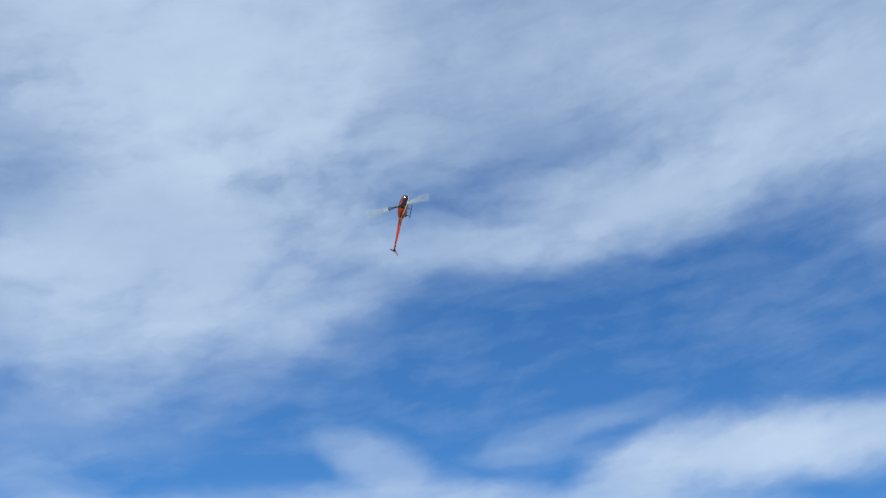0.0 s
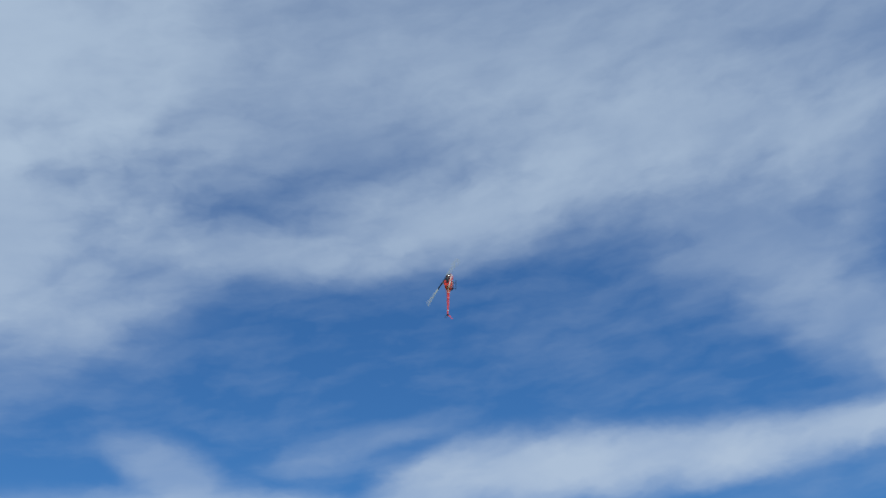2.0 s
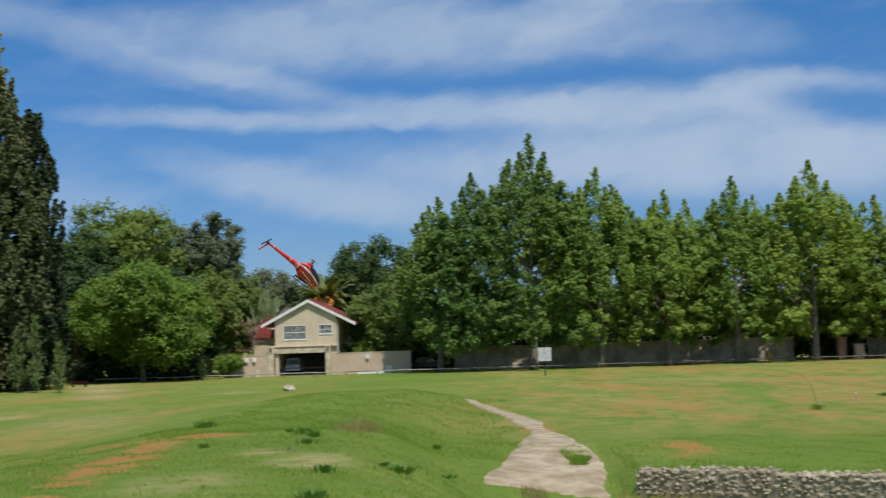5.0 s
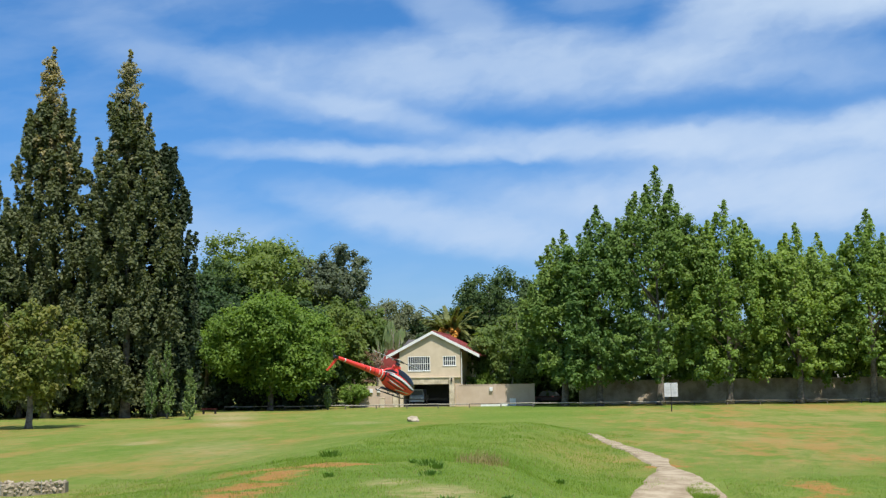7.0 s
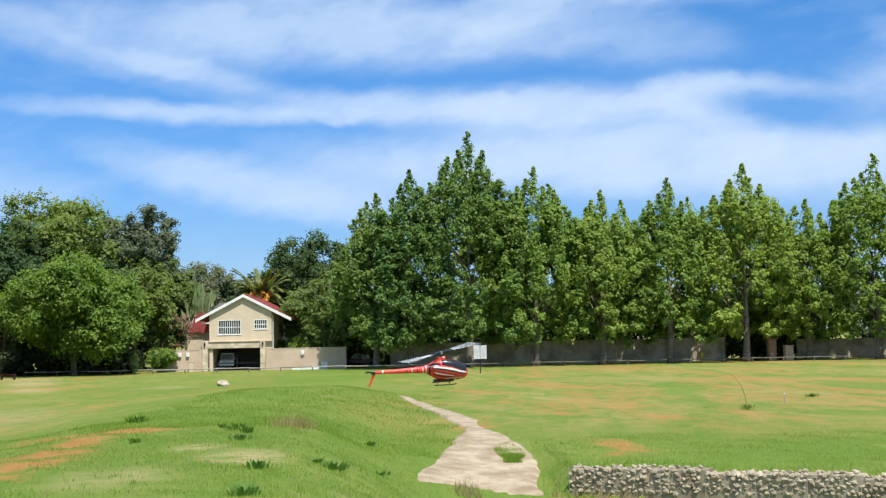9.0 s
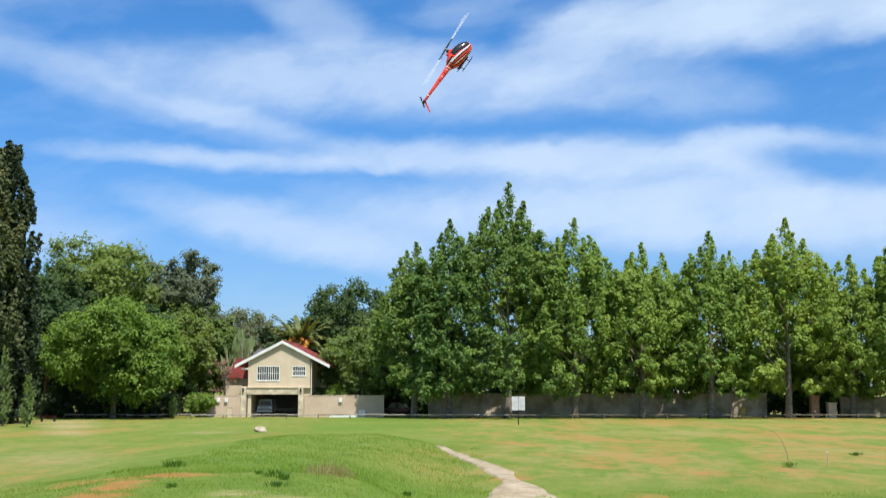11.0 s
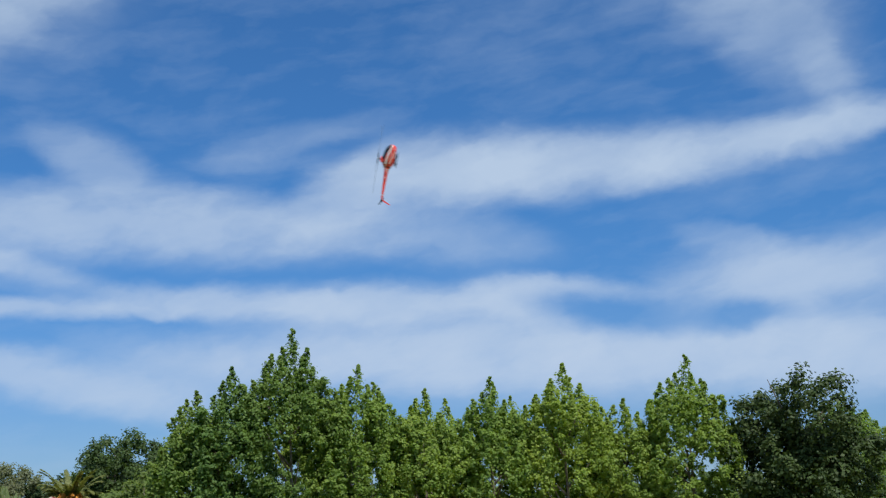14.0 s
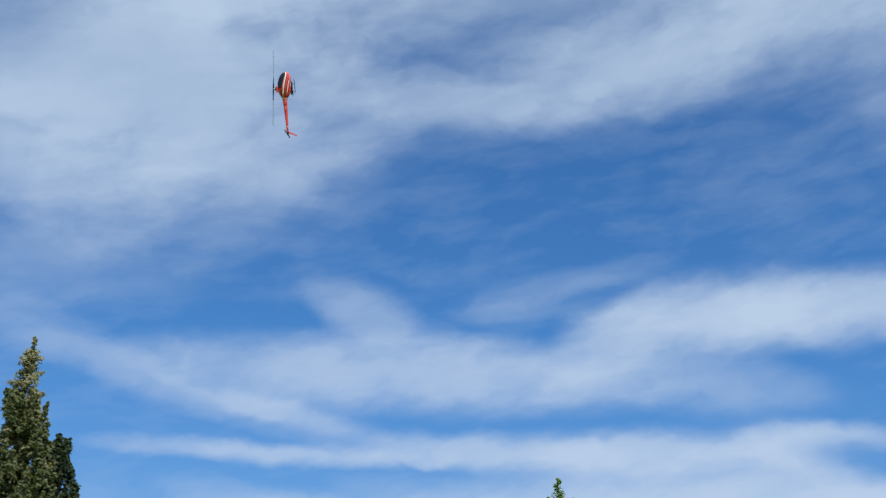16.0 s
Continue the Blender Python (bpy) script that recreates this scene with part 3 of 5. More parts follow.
def column_clumps(h, base, r, rng, n=170, fat=1.0):
    """A narrow column of upright sprays, ragged at the top."""
    out = []
    for _ in range(n):
        f = rng.random()
        z = base + (h - base) * f
        env = r * min(1.0, (f + 0.1) / 0.2) ** 0.7 * (1 - max(0.0, f - 0.55) / 0.45 * 0.66)
        a, k = rng.uniform(0, math.tau), rng.uniform(0.02, 1.0) ** 0.6
        x, y, q = math.cos(a) * env * k, math.sin(a) * env * k, fat * rng.uniform(0.32, 0.6) * (1.1 - 0.4 * f)
        for j in range(5):
            out.append((x + 0.05 * j * x / r + rng.normal(0, 0.15 * q), y + 0.05 * j * y / r + rng.normal(0, 0.15 * q), z + j * q * 0.62, q * (1 - 0.15 * j)))
    return out


def build_trees():
    rng = np.random.default_rng(11)
    # the row behind the pole rail: place, height, half width
    row = [(-2.9, 121.5, 17.2, 3.9), (0.5, 120.0, 19.3, 4.2), (6.4, 120.0, 23.0, 5.4), (13.0, 120.0, 19.4, 4.4),
           (19.6, 120.0, 17.0, 4.2), (26.4, 120.0, 18.1, 4.3), (34.0, 120.0, 19.4, 5.4), (41.0, 122.0, 16.0, 4.2),
           (47.4, 120.0, 20.2, 5.2), (66.0, 122.0, 16.5, 5.2), (16.8, 131.5, 17.6, 4.2), (23.6, 131.0, 17.2, 4.2), (31.0, 131.0, 17.4, 4.2), (9.8, 131.5, 19.0, 4.2), (39.0, 130.0, 17.2, 4.0)]
    for x, y, h, r in row:
        deep = x < 8 and y < 123
        crown = leaves("crown", leader_clumps(h * 1.02, 2.4, r * 1.16, rng, 20 + int(3 * r)), 60 if y < 125 else 36, 0.245, LEAF_ROW_DEEP if deep else LEAF_ROW, rng)
        make_tree("plane_tree", ("tall deep green" if deep else "tall light green") + " plane tree with upright leaders behind the pole rail", crown,
                  trunk_mesh(h, 0.34, 9, r, rng, BARK), (x, y, FIELD), 0, "trees along the rail")
    # broad dark evergreen at the end of the row
    for x, y, h, r in [(57.5, 116.0, 18.4, 8.4)]:
        crown = leaves("crown", round_clumps(h, 1.6, r, rng, 330, 9), 120, 0.34, LEAF_EVERGREEN, rng)
        make_tree("evergreen_tree", "broad dark evergreen tree at the end of the row", crown, trunk_mesh(h, 0.45, 8, r, rng, BARK), (x, y, FIELD))
    # tall poplars: leafy below, the tops thin and straw-coloured
    for x, y, h, r in [(-39.0, 98.0, 31.5, 4.1), (-46.4, 99.0, 32.4, 4.3), (-55.0, 100.0, 30.0, 4.6)]:
        crown = leaves("crown", column_clumps(h * 0.82, 0.6, r * 1.12, rng, 560, 1.3), 32, 0.235, LEAF_POPLAR, rng, 0.5)
        t = make_tree("poplar_tree", "tall grey-green poplar tree with a ragged thinning top", crown, trunk_mesh(h, 0.36, 16, 2.4, rng, BARK), (x, y, FIELD), group="poplars")
        wisps = []
        for _ in range(230):
            f = rng.random()
            wisps.append((rng.normal(0, 1.15 - 0.85 * f), rng.normal(0, 1.15 - 0.85 * f), h * (0.62 + 0.34 * f), rng.uniform(0.3, 0.6)))
        wisps += [(0.25 * math.sin(k), 0.2 * math.cos(k * 1.7), h - 0.3 * k, 0.16 + 0.05 * k) for k in range(9)]
        top = new("top", leaves("top", wisps, 40, 0.2, LEAF_STRAW, rng, 0.5))
        top.parent = t
        top["label"] = "thin straw-coloured top"
    for x, y, h, r in [(-36.9, 101.0, 23.5, 3.2), (-42.6, 102.5, 20.0, 4.2), (-50.5, 102.5, 19.0, 4.6)]:
        crown = leaves("crown", column_clumps(h - 1.0, 0.3, r, rng, 360, 1.25), 34, 0.26, LEAF_CYPRESS, rng, 0.4)
        make_tree("cypress_tree", "dark columnar cypress tree beside the poplars", crown, trunk_mesh(h, 0.3, 6, 1.5, rng, BARK), (x, y, FIELD), group="cypresses")
    for x, y, h, r in [(-31.0, 91.0, 4.2, 0.7), (-33.9, 94.0, 6.4, 0.8), (-35.6, 95.0, 5.3, 0.7), (-25.9, 117.0, 2.5, 0.45)]:
        crown = leaves("crown", column_clumps(h - 0.4, 0.25, r * 0.5, rng, 80, 0.30), 26, 0.10, LEAF_SAPLING, rng, 0.6)
        make_tree("young_poplar", "slim young poplar sapling standing on the lawn", crown, trunk_mesh(h, 0.06, 3, 0.4, rng, BARK), (x, y, FIELD), group="saplings")
    heads = [
        ("shade_tree", "bright green round-headed shade tree by the lawn edge", (-31.8, 117.5), 11.4, 6.1, 0.4, LEAF_SHADE, 330, 0.30),
        ("broadleaf_tree", "large green broadleaf tree behind the gardens", (-37.5, 141.0), 20.8, 8.2, 3.0, LEAF_MID, 230, 0.42),
        ("conifer_tree", "dark layered conifer tree among broadleaf trees", (-42.0, 134.0), 16.0, 4.6, 2.0, LEAF_DARK, 130, 0.36),
        ("broadleaf_tree", "airy pale green tree with an open crown", (-30.8, 142.0), 20.0, 4.6, 5.0, LEAF_OLIVE, 170, 0.32),
        ("broadleaf_tree", "dense mid-green tree behind the boundary wall", (-29.0, 131.0), 11.8, 3.9, 1.2, LEAF_MID, 130, 0.36),
        ("olive_tree", "grey-green feathery tree behind the house", (-26.0, 152.0), 14.8, 5.4, 2.0, LEAF_OLIVE, 110, 0.30),
        ("evergreen_tree", "small dark evergreen tree behind the house", (-21.0, 156.0), 12.6, 4.4, 2.0, LEAF_DARK, 110, 0.36),
        ("evergreen_tree", "dark round-topped evergreen tree behind the house", (-12.6, 150.0), 17.0, 6.4, 2.0, LEAF_DARK, 190, 0.34),
        ("garden_tree", "mid-green garden tree beside the house", (-8.0, 131.0), 11.5, 5.0, 0.8, LEAF_MID, 130, 0.34),
        ("autumn_tree", "small tree with yellowing leaves near the poplars", (-36.8, 76.0), 8.6, 3.0, 0.3, LEAF_YELLOW, 90, 0.26),
        ("garden_shrub", "low green shrub against the boundary wall", (-24.6, 123.6), 2.3, 1.5, 0.1, LEAF_BRIGHT, 50, 0.16),
        ("garden_tree", "green garden bush beside the house wall", (-12.0, 128.2), 3.4, 1.7, 0.2, LEAF_BRIGHT, 40, 0.2),
        ("broadleaf_tree", "dark broadleaf tree behind the shade tree", (-40.5, 124.0), 12.5, 4.6, 0.6, LEAF_DARK, 120, 0.36),
        ("broadleaf_tree", "tall mid-green broadleaf tree behind the gardens", (-46.0, 138.0), 17.5, 6.5, 1.0, LEAF_MID, 170, 0.4),
        ("broadleaf_tree", "dark broadleaf tree behind the shade tree", (-33.5, 128.5), 12.0, 5.0, 0.6, LEAF_DARK, 120, 0.36),
        ("broadleaf_tree", "dark broadleaf tree behind the shade tree", (-27.6, 138.0), 12.6, 4.0, 0.6, LEAF_MID, 120, 0.36),
    ]
    for name, label, (x, y), h, r, base, leaf, n, size in heads:
        h, r = h * 1.04, r * 1.14
        crown = leaves("crown", round_clumps(h, base, r, rng, int(n * 1.7), 8), 100, size * 0.88, leaf, rng)
        make_tree(name, label, crown, trunk_mesh(h, 0.05 + h * 0.018, 7, r * 0.8, rng, BARK), (x, y, FIELD),
                  category="shrub" if h < 3 else "tree")
    # closed belt of far woods behind all
    clumps = []
    for k in range(1300):
        x = rng.uniform(-120, 130)
        y = 172 + rng.uniform(0, 10) + 0.0006 * x * x
        z = FIELD + rng.uniform(0.3, 1.0) * (9.0 + 2.0 * math.sin(x * 0.11) + 1.5 * math.sin(x * 0.27 + 1))
        clumps.append((x, y, z, rng.uniform(0.9, 1.7)))
    tagged(new("far_woods", leaves("far_woods", clumps, 55, 0.6, LEAF_DARK, rng)), "dark belt of trees behind the gardens", "trees", kind="stuff")
    clumps = [(x, y, FIELD + z, q) for x, y, z, q in
              ((rng.uniform(-66, -42), rng.uniform(103, 112), rng.uniform(0.3, 7.5), rng.uniform(0.8, 1.5)) for _ in range(170))]
    tagged(new("thicket", leaves("thicket", clumps, 70, 0.4, LEAF_DARK, rng)), "dark shrub thicket behind the poplars", "shrubs", kind="stuff")
    clumps = [(x, y, FIELD + z, q) for x, y, z, q in
              ((rng.uniform(-9, 80), rng.uniform(130.5, 137), rng.uniform(0.4, 7.0), rng.uniform(0.8, 1.5)) for _ in range(760))]
    clumps += [(rng.uniform(32, 43), rng.uniform(128.5, 131), FIELD + rng.uniform(0.3, 3.5), rng.uniform(0.6, 1.1)) for _ in range(70)]
    clumps += [(rng.uniform(-6.5, -1), rng.uniform(132.5, 134), FIELD + rng.uniform(0.2, 3.5), rng.uniform(0.6, 1.1)) for _ in range(50)]
    tagged(new("garden_hedge", leaves("garden_hedge", clumps, 60, 0.4, LEAF_DARK, rng)), "dark garden shrubs behind the long wall", "shrubs", kind="stuff")
    clumps = [(rng.uniform(-64, -27.5), rng.uniform(129, 135), FIELD + rng.uniform(0.3, 5.0), rng.uniform(0.8, 1.5)) for _ in range(280)]
    tagged(new("shrubbery", leaves("shrubbery", clumps, 60, 0.4, LEAF_DARK, rng)), "dark shrubbery behind the boundary walls", "shrubs", kind="stuff")
    # dark leaf clumps added over lit grass, in place of deep shade under the trees
    clumps = [(rng.uniform(-40, -26.5), rng.uniform(120.5, 124), FIELD + rng.uniform(0.1, 2.0), rng.uniform(0.6, 1.1)) for _ in range(130)]
    clumps += [(rng.uniform(-62, -36.5), rng.uniform(103, 109), FIELD + rng.uniform(0.1, 2.4), rng.uniform(0.6, 1.2)) for _ in range(200)]
    tagged(new("undergrowth", leaves("undergrowth", clumps, 50, 0.32, LEAF_CYPRESS, rng)), "added dark leaf clumps standing in for deep shade below the trees", "shrubs", kind="stuff")
    build_palm(rng), build_strelitzia(rng), build_bare_tree(rng, "pale-stemmed nearly bare tree with rusty twigs", -22.9, 127.6, 38, LEAF_RUST)
    build_bare_tree(rng, "slim pale-stemmed birch with thin green twigs", -8.6, 127.4, 60, LEAF_MID)


def frond(rng, length, rise, a, segs=7, width=0.5):
    out, c, s = [], math.cos(a), math.sin(a)
    line = []
    for k in range(segs + 1):
        f = k / segs
        line.append(Vector((c * length * f * (1 - 0.1 * f), s * length * f * (1 - 0.1 * f), rise * f - (length * 0.75) * f * f)))
    for k in range(segs * 5):
        f = (k + 0.5) / (segs * 5)
        i = min(int(f * segs), segs - 1)
        p = line[i].lerp(line[i + 1], f * segs - i)
        d = (line[i + 1] - line[i]).normalized()
        for side in (-1, 1):
            lat = Vector((-s, c, 0)) * side * width * (1 - 0.6 * f) + d * 0.35 + Vector((0, 0, -0.15 + rng.normal(0, 0.06)))
            w = d * 0.11
            out += [p - w, p + w, p + lat + w * 0.4, p + lat - w * 0.4]
    return out


def build_palm(rng):
    palm = thing("palm_tree", "date palm with arching green fronds and orange fruit stalks", "palm", at=(-16.4, 140.0, FIELD))
    part("trunk", tube(bmesh.new(), [(0, 0, 0), (0.05, 0, 4), (0, 0, 7.3)], [0.5, 0.42, 0.46], 10), BARK, palm)
    v = []
    for k in range(70):
        rise = rng.uniform(2.0, 6.6)
        v += [p + Vector((0, 0, 7.5)) for p in frond(rng, rng.uniform(3.0, 4.1), rise, rng.uniform(0, math.tau))]
    ob = new("crown", quads("crown", np.array([tuple(p) for p in v]), LEAF_PALM))
    ob.parent = palm
    clumps = [(math.cos(a) * 1.1, math.sin(a) * 0.8 - 1.5, 7.6 + 0.4 * (k % 3), 0.42) for k, a in enumerate(np.linspace(3.4, 6.0, 9))]
    ob = new("fruit", leaves("fruit", clumps, 110, 0.2, PALM_FRUIT, rng))
    ob.parent = palm
    tagged(ob, "orange fruit stalks", kind="stuff")


def build_strelitzia(rng):
    bush = thing("strelitzia", "pale green fan-leaved strelitzia clump behind the house", "shrub", at=(-22.6, 134.5, FIELD))
    bm = bmesh.new()
    v = []
    for k in range(95):
        a, d = rng.uniform(0, math.tau), rng.uniform(0.1, 2.1)
        base = Vector((math.cos(a) * d * 0.4, math.sin(a) * d * 0.4, 3.5))
        tip = Vector((math.cos(a) * d, math.sin(a) * d, rng.uniform(5.6, 9.3) - d * 0.6))
        if k < 30:
            tube(bm, [base * 0.6, tip], [0.07, 0.03], 5)
        u = (tip - base).normalized()
        w = u.cross(Vector((rng.normal(), rng.normal(), 0.1))).normalized() * 0.27
        v += [tip - u * 0.6, tip + w, tip + u * 0.8, tip - w]
    part("stems", bm, BARK_PALE, bush)
    ob = new("leaves", quads("leaves", np.array([tuple(p) for p in v]), leafy("strelitzia_leaf", (0.18, 0.25, 0.09), (0.36, 0.42, 0.20), 0.35)))
    ob.parent = bush


def build_bare_tree(rng, label, x, y, twigs, leaf):
    t = thing("bare_tree", label, "tree", at=(x, y, FIELD))
    bm = bmesh.new()
    tube(bm, [(0, 0, 0), (0.1, 0, 2.4), (0.3, 0, 5.4)], [0.09, 0.07, 0.02], 6)
    for k in range(14):
        h, a = rng.uniform(1.6, 4.6), rng.uniform(0, math.tau)
        ln = rng.uniform(0.6, 1.4)
        tube(bm, [(0.1, 0, h), (0.1 + math.cos(a) * ln * 0.5, math.sin(a) * ln * 0.5, h + ln * 0.6), (0.1 + math.cos(a) * ln * 0.8, math.sin(a) * ln * 0.8, h + ln * 1.4)], [0.04, 0.03, 0.01], 5)
    part("trunk", bm, BARK_PALE, t)
    ob = new("crown", leaves("crown", [(rng.normal(0, 0.8), rng.normal(0, 0.7), rng.uniform(2.6, 5.8), 0.5) for _ in range(twigs)], 24, 0.14, leaf, rng))
    ob.parent = t


build_trees()

# ---- the house and the walls ----
def put_window(parent, x0, x1, z0, z1, bars):
    """A white framed window with burglar bars, on the front of a wall at y = 0."""
    w = part("window", boxed(x0, x1, 0.10, 0.13, z0, z1), PANE, parent, "dark window with white burglar bars")
    fr = bmesh.new()
    for q in ((x0, x0 + 0.07, z0, z1), (x1 - 0.07, x1, z0, z1), (x0 + 0.07, x1 - 0.07, z0, z0 + 0.07), (x0 + 0.07, x1 - 0.07, z1 - 0.07, z1)):
        box(fr, q[0], q[1], -0.02, 0.098, q[2], q[3])
    part("window_frame", fr, WHITE, w)
    part("window_sill", boxed(x0 - 0.04, x1 + 0.04, -0.06, 0.05, z0 - 0.05, z0 - 0.003), WHITE, w)
    for k in range(bars):
        x = x0 + 0.07 + (x1 - x0 - 0.14) * (k + 1) / (bars + 1)
        part("bar", boxed(x - 0.025, x + 0.025, 0.02, 0.05, z0 + 0.072, z1 - 0.072), WHITE, w)
    part("bar", boxed(x0 + 0.072, x1 - 0.072, 0.052, 0.07, (z0 + z1) / 2 - 0.03, (z0 + z1) / 2 + 0.03), WHITE, w)


def prism(bm, outline, y0, y1):
    """An upright outline (x, z) given depth along y."""
    f, b = [bm.verts.new((x, y0, z)) for x, z in outline], [bm.verts.new((x, y1, z)) for x, z in outline]
    bm.faces.new(f), bm.faces.new(b[::-1])
    for k in range(len(f)):
        j = (k + 1) % len(f)
        bm.faces.new((f[j], f[k], b[k], b[j]))
    return bm


def build_house():
    h = thing("house", "two-storey beige house with a red tiled gable roof and open garage", "house", at=(-16.5, 125.0, FIELD), rz=-2.0)
    xl, xr, deep = -3.55, 2.85, 12.0
    slope, apex = 0.51, 7.75
    def roof_z(x):
        return apex - slope * abs(x)
    bm = bmesh.new()
    for q in ((xl, -3.2, 0.0, 2.98), (1.7, xr, 0.0, 2.98), (-3.2, 1.7, 2.3, 2.98),
              (xl, xr, 3.0, 3.7), (xl, -2.65, 3.7, 5.2), (-0.3, 1.03, 3.7, 5.2), (2.4, xr, 3.7, 5.2), (1.03, 2.4, 3.7, 4.2)):
        box(bm, q[0], q[1], 0.0, 0.25, q[2], q[3])
    prism(bm, [(xl, 5.2), (xr, 5.2), (xr, roof_z(xr) - 0.05), (0, apex - 0.05), (xl, roof_z(xl) - 0.05)], 0.0, 0.25)
    part("front_wall", bm, PLASTER, h)
    bm = bmesh.new()
    box(bm, xl, xl + 0.25, 0.25, deep, 0, roof_z(xl) - 0.1), box(bm, xr - 0.25, xr, 0.25, deep, 0, roof_z(xr) - 0.1)
    box(bm, xl + 0.25, xr - 0.25, deep - 0.25, deep, 0, 5.6)
    part("side_wall", bm, PLASTER, h)
    bm = bmesh.new()
    box(bm, xl + 0.25, xr - 0.25, 6.5, 6.7, 0.06, 2.7), box(bm, xl + 0.25, xr - 0.25, 0.25, deep - 0.25, 2.7, 2.95)
    box(bm, xl + 0.25, xr - 0.25, 0.25, 6.5, 0.0, 0.05)
    part("garage_lining", bm, INSIDE, h, "dim garage interior")
    part("ledge", boxed(-4.2, xr + 0.12, -0.32, -0.002, 2.95, 3.08, 0.02), PLASTER, h)
    bm = bmesh.new()
    box(bm, -3.64, 1.71, -0.22, -0.004, 2.32, 2.94)
    part("lintel", bm, STONE_CLAD, h, "stone-clad garage lintel")
    for x0, x1, top in ((-4.22, -3.65, 3.12), (1.72, 2.25, 3.12)):
        part("pillar", boxed(x0, x1, -0.45, 0.0 if x0 < -3.7 else -0.003, 0, top, 0.02), STONE_CLAD, h, "stone-clad gate pillar")
        part("wall_lamp", boxed((x0 + x1) / 2 - 0.07, (x0 + x1) / 2 + 0.07, -0.62, -0.455, 2.55, 2.95, 0.02), IRON, h)
    put_window(h, -2.65, -0.3, 3.7, 5.2, 9)
    put_window(h, 1.03, 2.4, 4.2, 5.2, 5)
    # roof slopes in courses
    for side in (-1, 1):
        slab = bmesh.new()
        prism(slab, [(0.0, apex), (side * 4.85, roof_z(4.85)), (side * 4.85, roof_z(4.85) - 0.12), (0.0, apex - 0.12)][::side], -0.30, deep + 0.5)
        r = part("roof", slab, ROOF_RED, h, "red tiled roof slope")
        for k in range(14):
            x0, x1 = k * 0.345 + 0.02, (k + 1) * 0.345 + 0.03
            c = bmesh.new()
            prism(c, [(side * x0, roof_z(x0) + 0.012), (side * x1, roof_z(x1) + 0.05), (side * x1, roof_z(x1) + 0.004), (side * x0, roof_z(x0) + 0.004)][::side], -0.27, deep + 0.45)
            part("tile_course", c, ROOF_RED, r)
        f = bmesh.new()
        prism(f, [(0.0, apex + 0.06), (side * 4.9, roof_z(4.9) + 0.06), (side * 4.9, roof_z(4.9) - 0.26), (0.0, apex - 0.24)][::side], -0.37, -0.303)
        part("fascia", f, WHITE, h, "white painted fascia board")
    part("ridge_cap", tube(bmesh.new(), [(0, -0.27, apex + 0.02), (0, deep + 0.4, apex + 0.02)], [0.10, 0.10], 8), ROOF_RED, h)
    part("downpipe", tube(bmesh.new(), [(2.97, 0.12, 0), (2.97, 0.12, 5.6)], [0.045, 0.045], 8), WHITE, h)
    part("beam_end", boxed(-4.3, xl - 0.01, 0.0, 0.12, 4.85, 5.0), WHITE, h)
    # gate leaf at the opening
    g = bmesh.new()
    for x in np.linspace(-3.15, 1.65, 3):
        box(g, x - 0.03, x + 0.03, 0.28, 0.34, 0.05, 1.9)
    box(g, -3.12, 1.62, 0.29, 0.33, 0.75, 0.82)
    part("gate_frame", g, IRON, h)
    # lower wing behind with its own red roof
    w = thing("house_wing", "lower house wing with a red roof behind the garage", "house", at=(-21.3, 131.0, FIELD))
    part("wall", boxed(-2.0, 1.0, 0, 5.0, 0, 4.0), PLASTER, w)
    part("roof", prism(bmesh.new(), [(-2.4, 4.003), (1.2, 4.003), (1.2, 6.0), (-0.8, 6.1)], -0.4, 5.4), ROOF_RED, w, "red tiled hip roof")
    part("grey_roof", prism(bmesh.new(), [(0.2, 6.12), (2.6, 6.12), (2.6, 7.2), (1.2, 7.2)], 1.0, 5.0), ROOF_GREY, w, "grey sheet roof")


def build_vehicle():
    v = thing("utility_vehicle", "silver utility vehicle parked inside the dim garage", "vehicle", at=(-18.6, 127.2, FIELD + 0.06))
    part("body", boxed(-0.8, 0.8, 0, 3.6, 0.45, 1.05, 0.06), CAR_WHITE, v)
    part("cab", prism(bmesh.new(), [(-0.74, 1.052), (0.74, 1.052), (0.62, 1.72), (-0.62, 1.72)], 0.5, 3.0), CAR_WHITE, v)
    part("windscreen", prism(bmesh.new(), [(-0.64, 1.12), (0.64, 1.12), (0.55, 1.62), (-0.55, 1.62)], 0.47, 0.497), PANE, v)
    part("bumper", boxed(-0.82, 0.82, -0.14, -0.002, 0.40, 0.62, 0.03), STEEL, v)
    for s in (-1, 1):
        part("headlight", boxed(s * 0.6 - 0.14, s * 0.6 + 0.14, -0.03, -0.004, 0.74, 0.94, 0.02), WHITE, v)
        for y in (0.6, 2.9):
            part("wheel", tube(bmesh.new(), [(s * 0.66, y, 0.33), (s * 0.86, y, 0.33)], [0.33, 0.33], 14), RUBBER, v)


def build_car():
    v = thing("parked_car", "dark red car parked in the shade behind the wall gap", "car", at=(-4.7, 130.5, FIELD))
    part("body", boxed(-1.9, 1.9, 0, 1.6, 0.32, 0.85, 0.08), CAR_RED, v)
    bm = prism(bmesh.new(), [(-1.3, 0.852), (1.1, 0.852), (0.6, 1.4), (-0.8, 1.4)], 0.1, 1.5)
    part("cabin", bm, PANE, v)
    part("roof", boxed(-0.8, 0.6, 0.1, 1.5, 1.403, 1.45, 0.01), CAR_RED, v)
    for x in (-1.2, 1.2):
        for y in (-0.02, 1.42):
            part("wheel", tube(bmesh.new(), [(x, y, 0.31), (x, y + 0.2, 0.31)], [0.31, 0.31], 14), RUBBER, v)


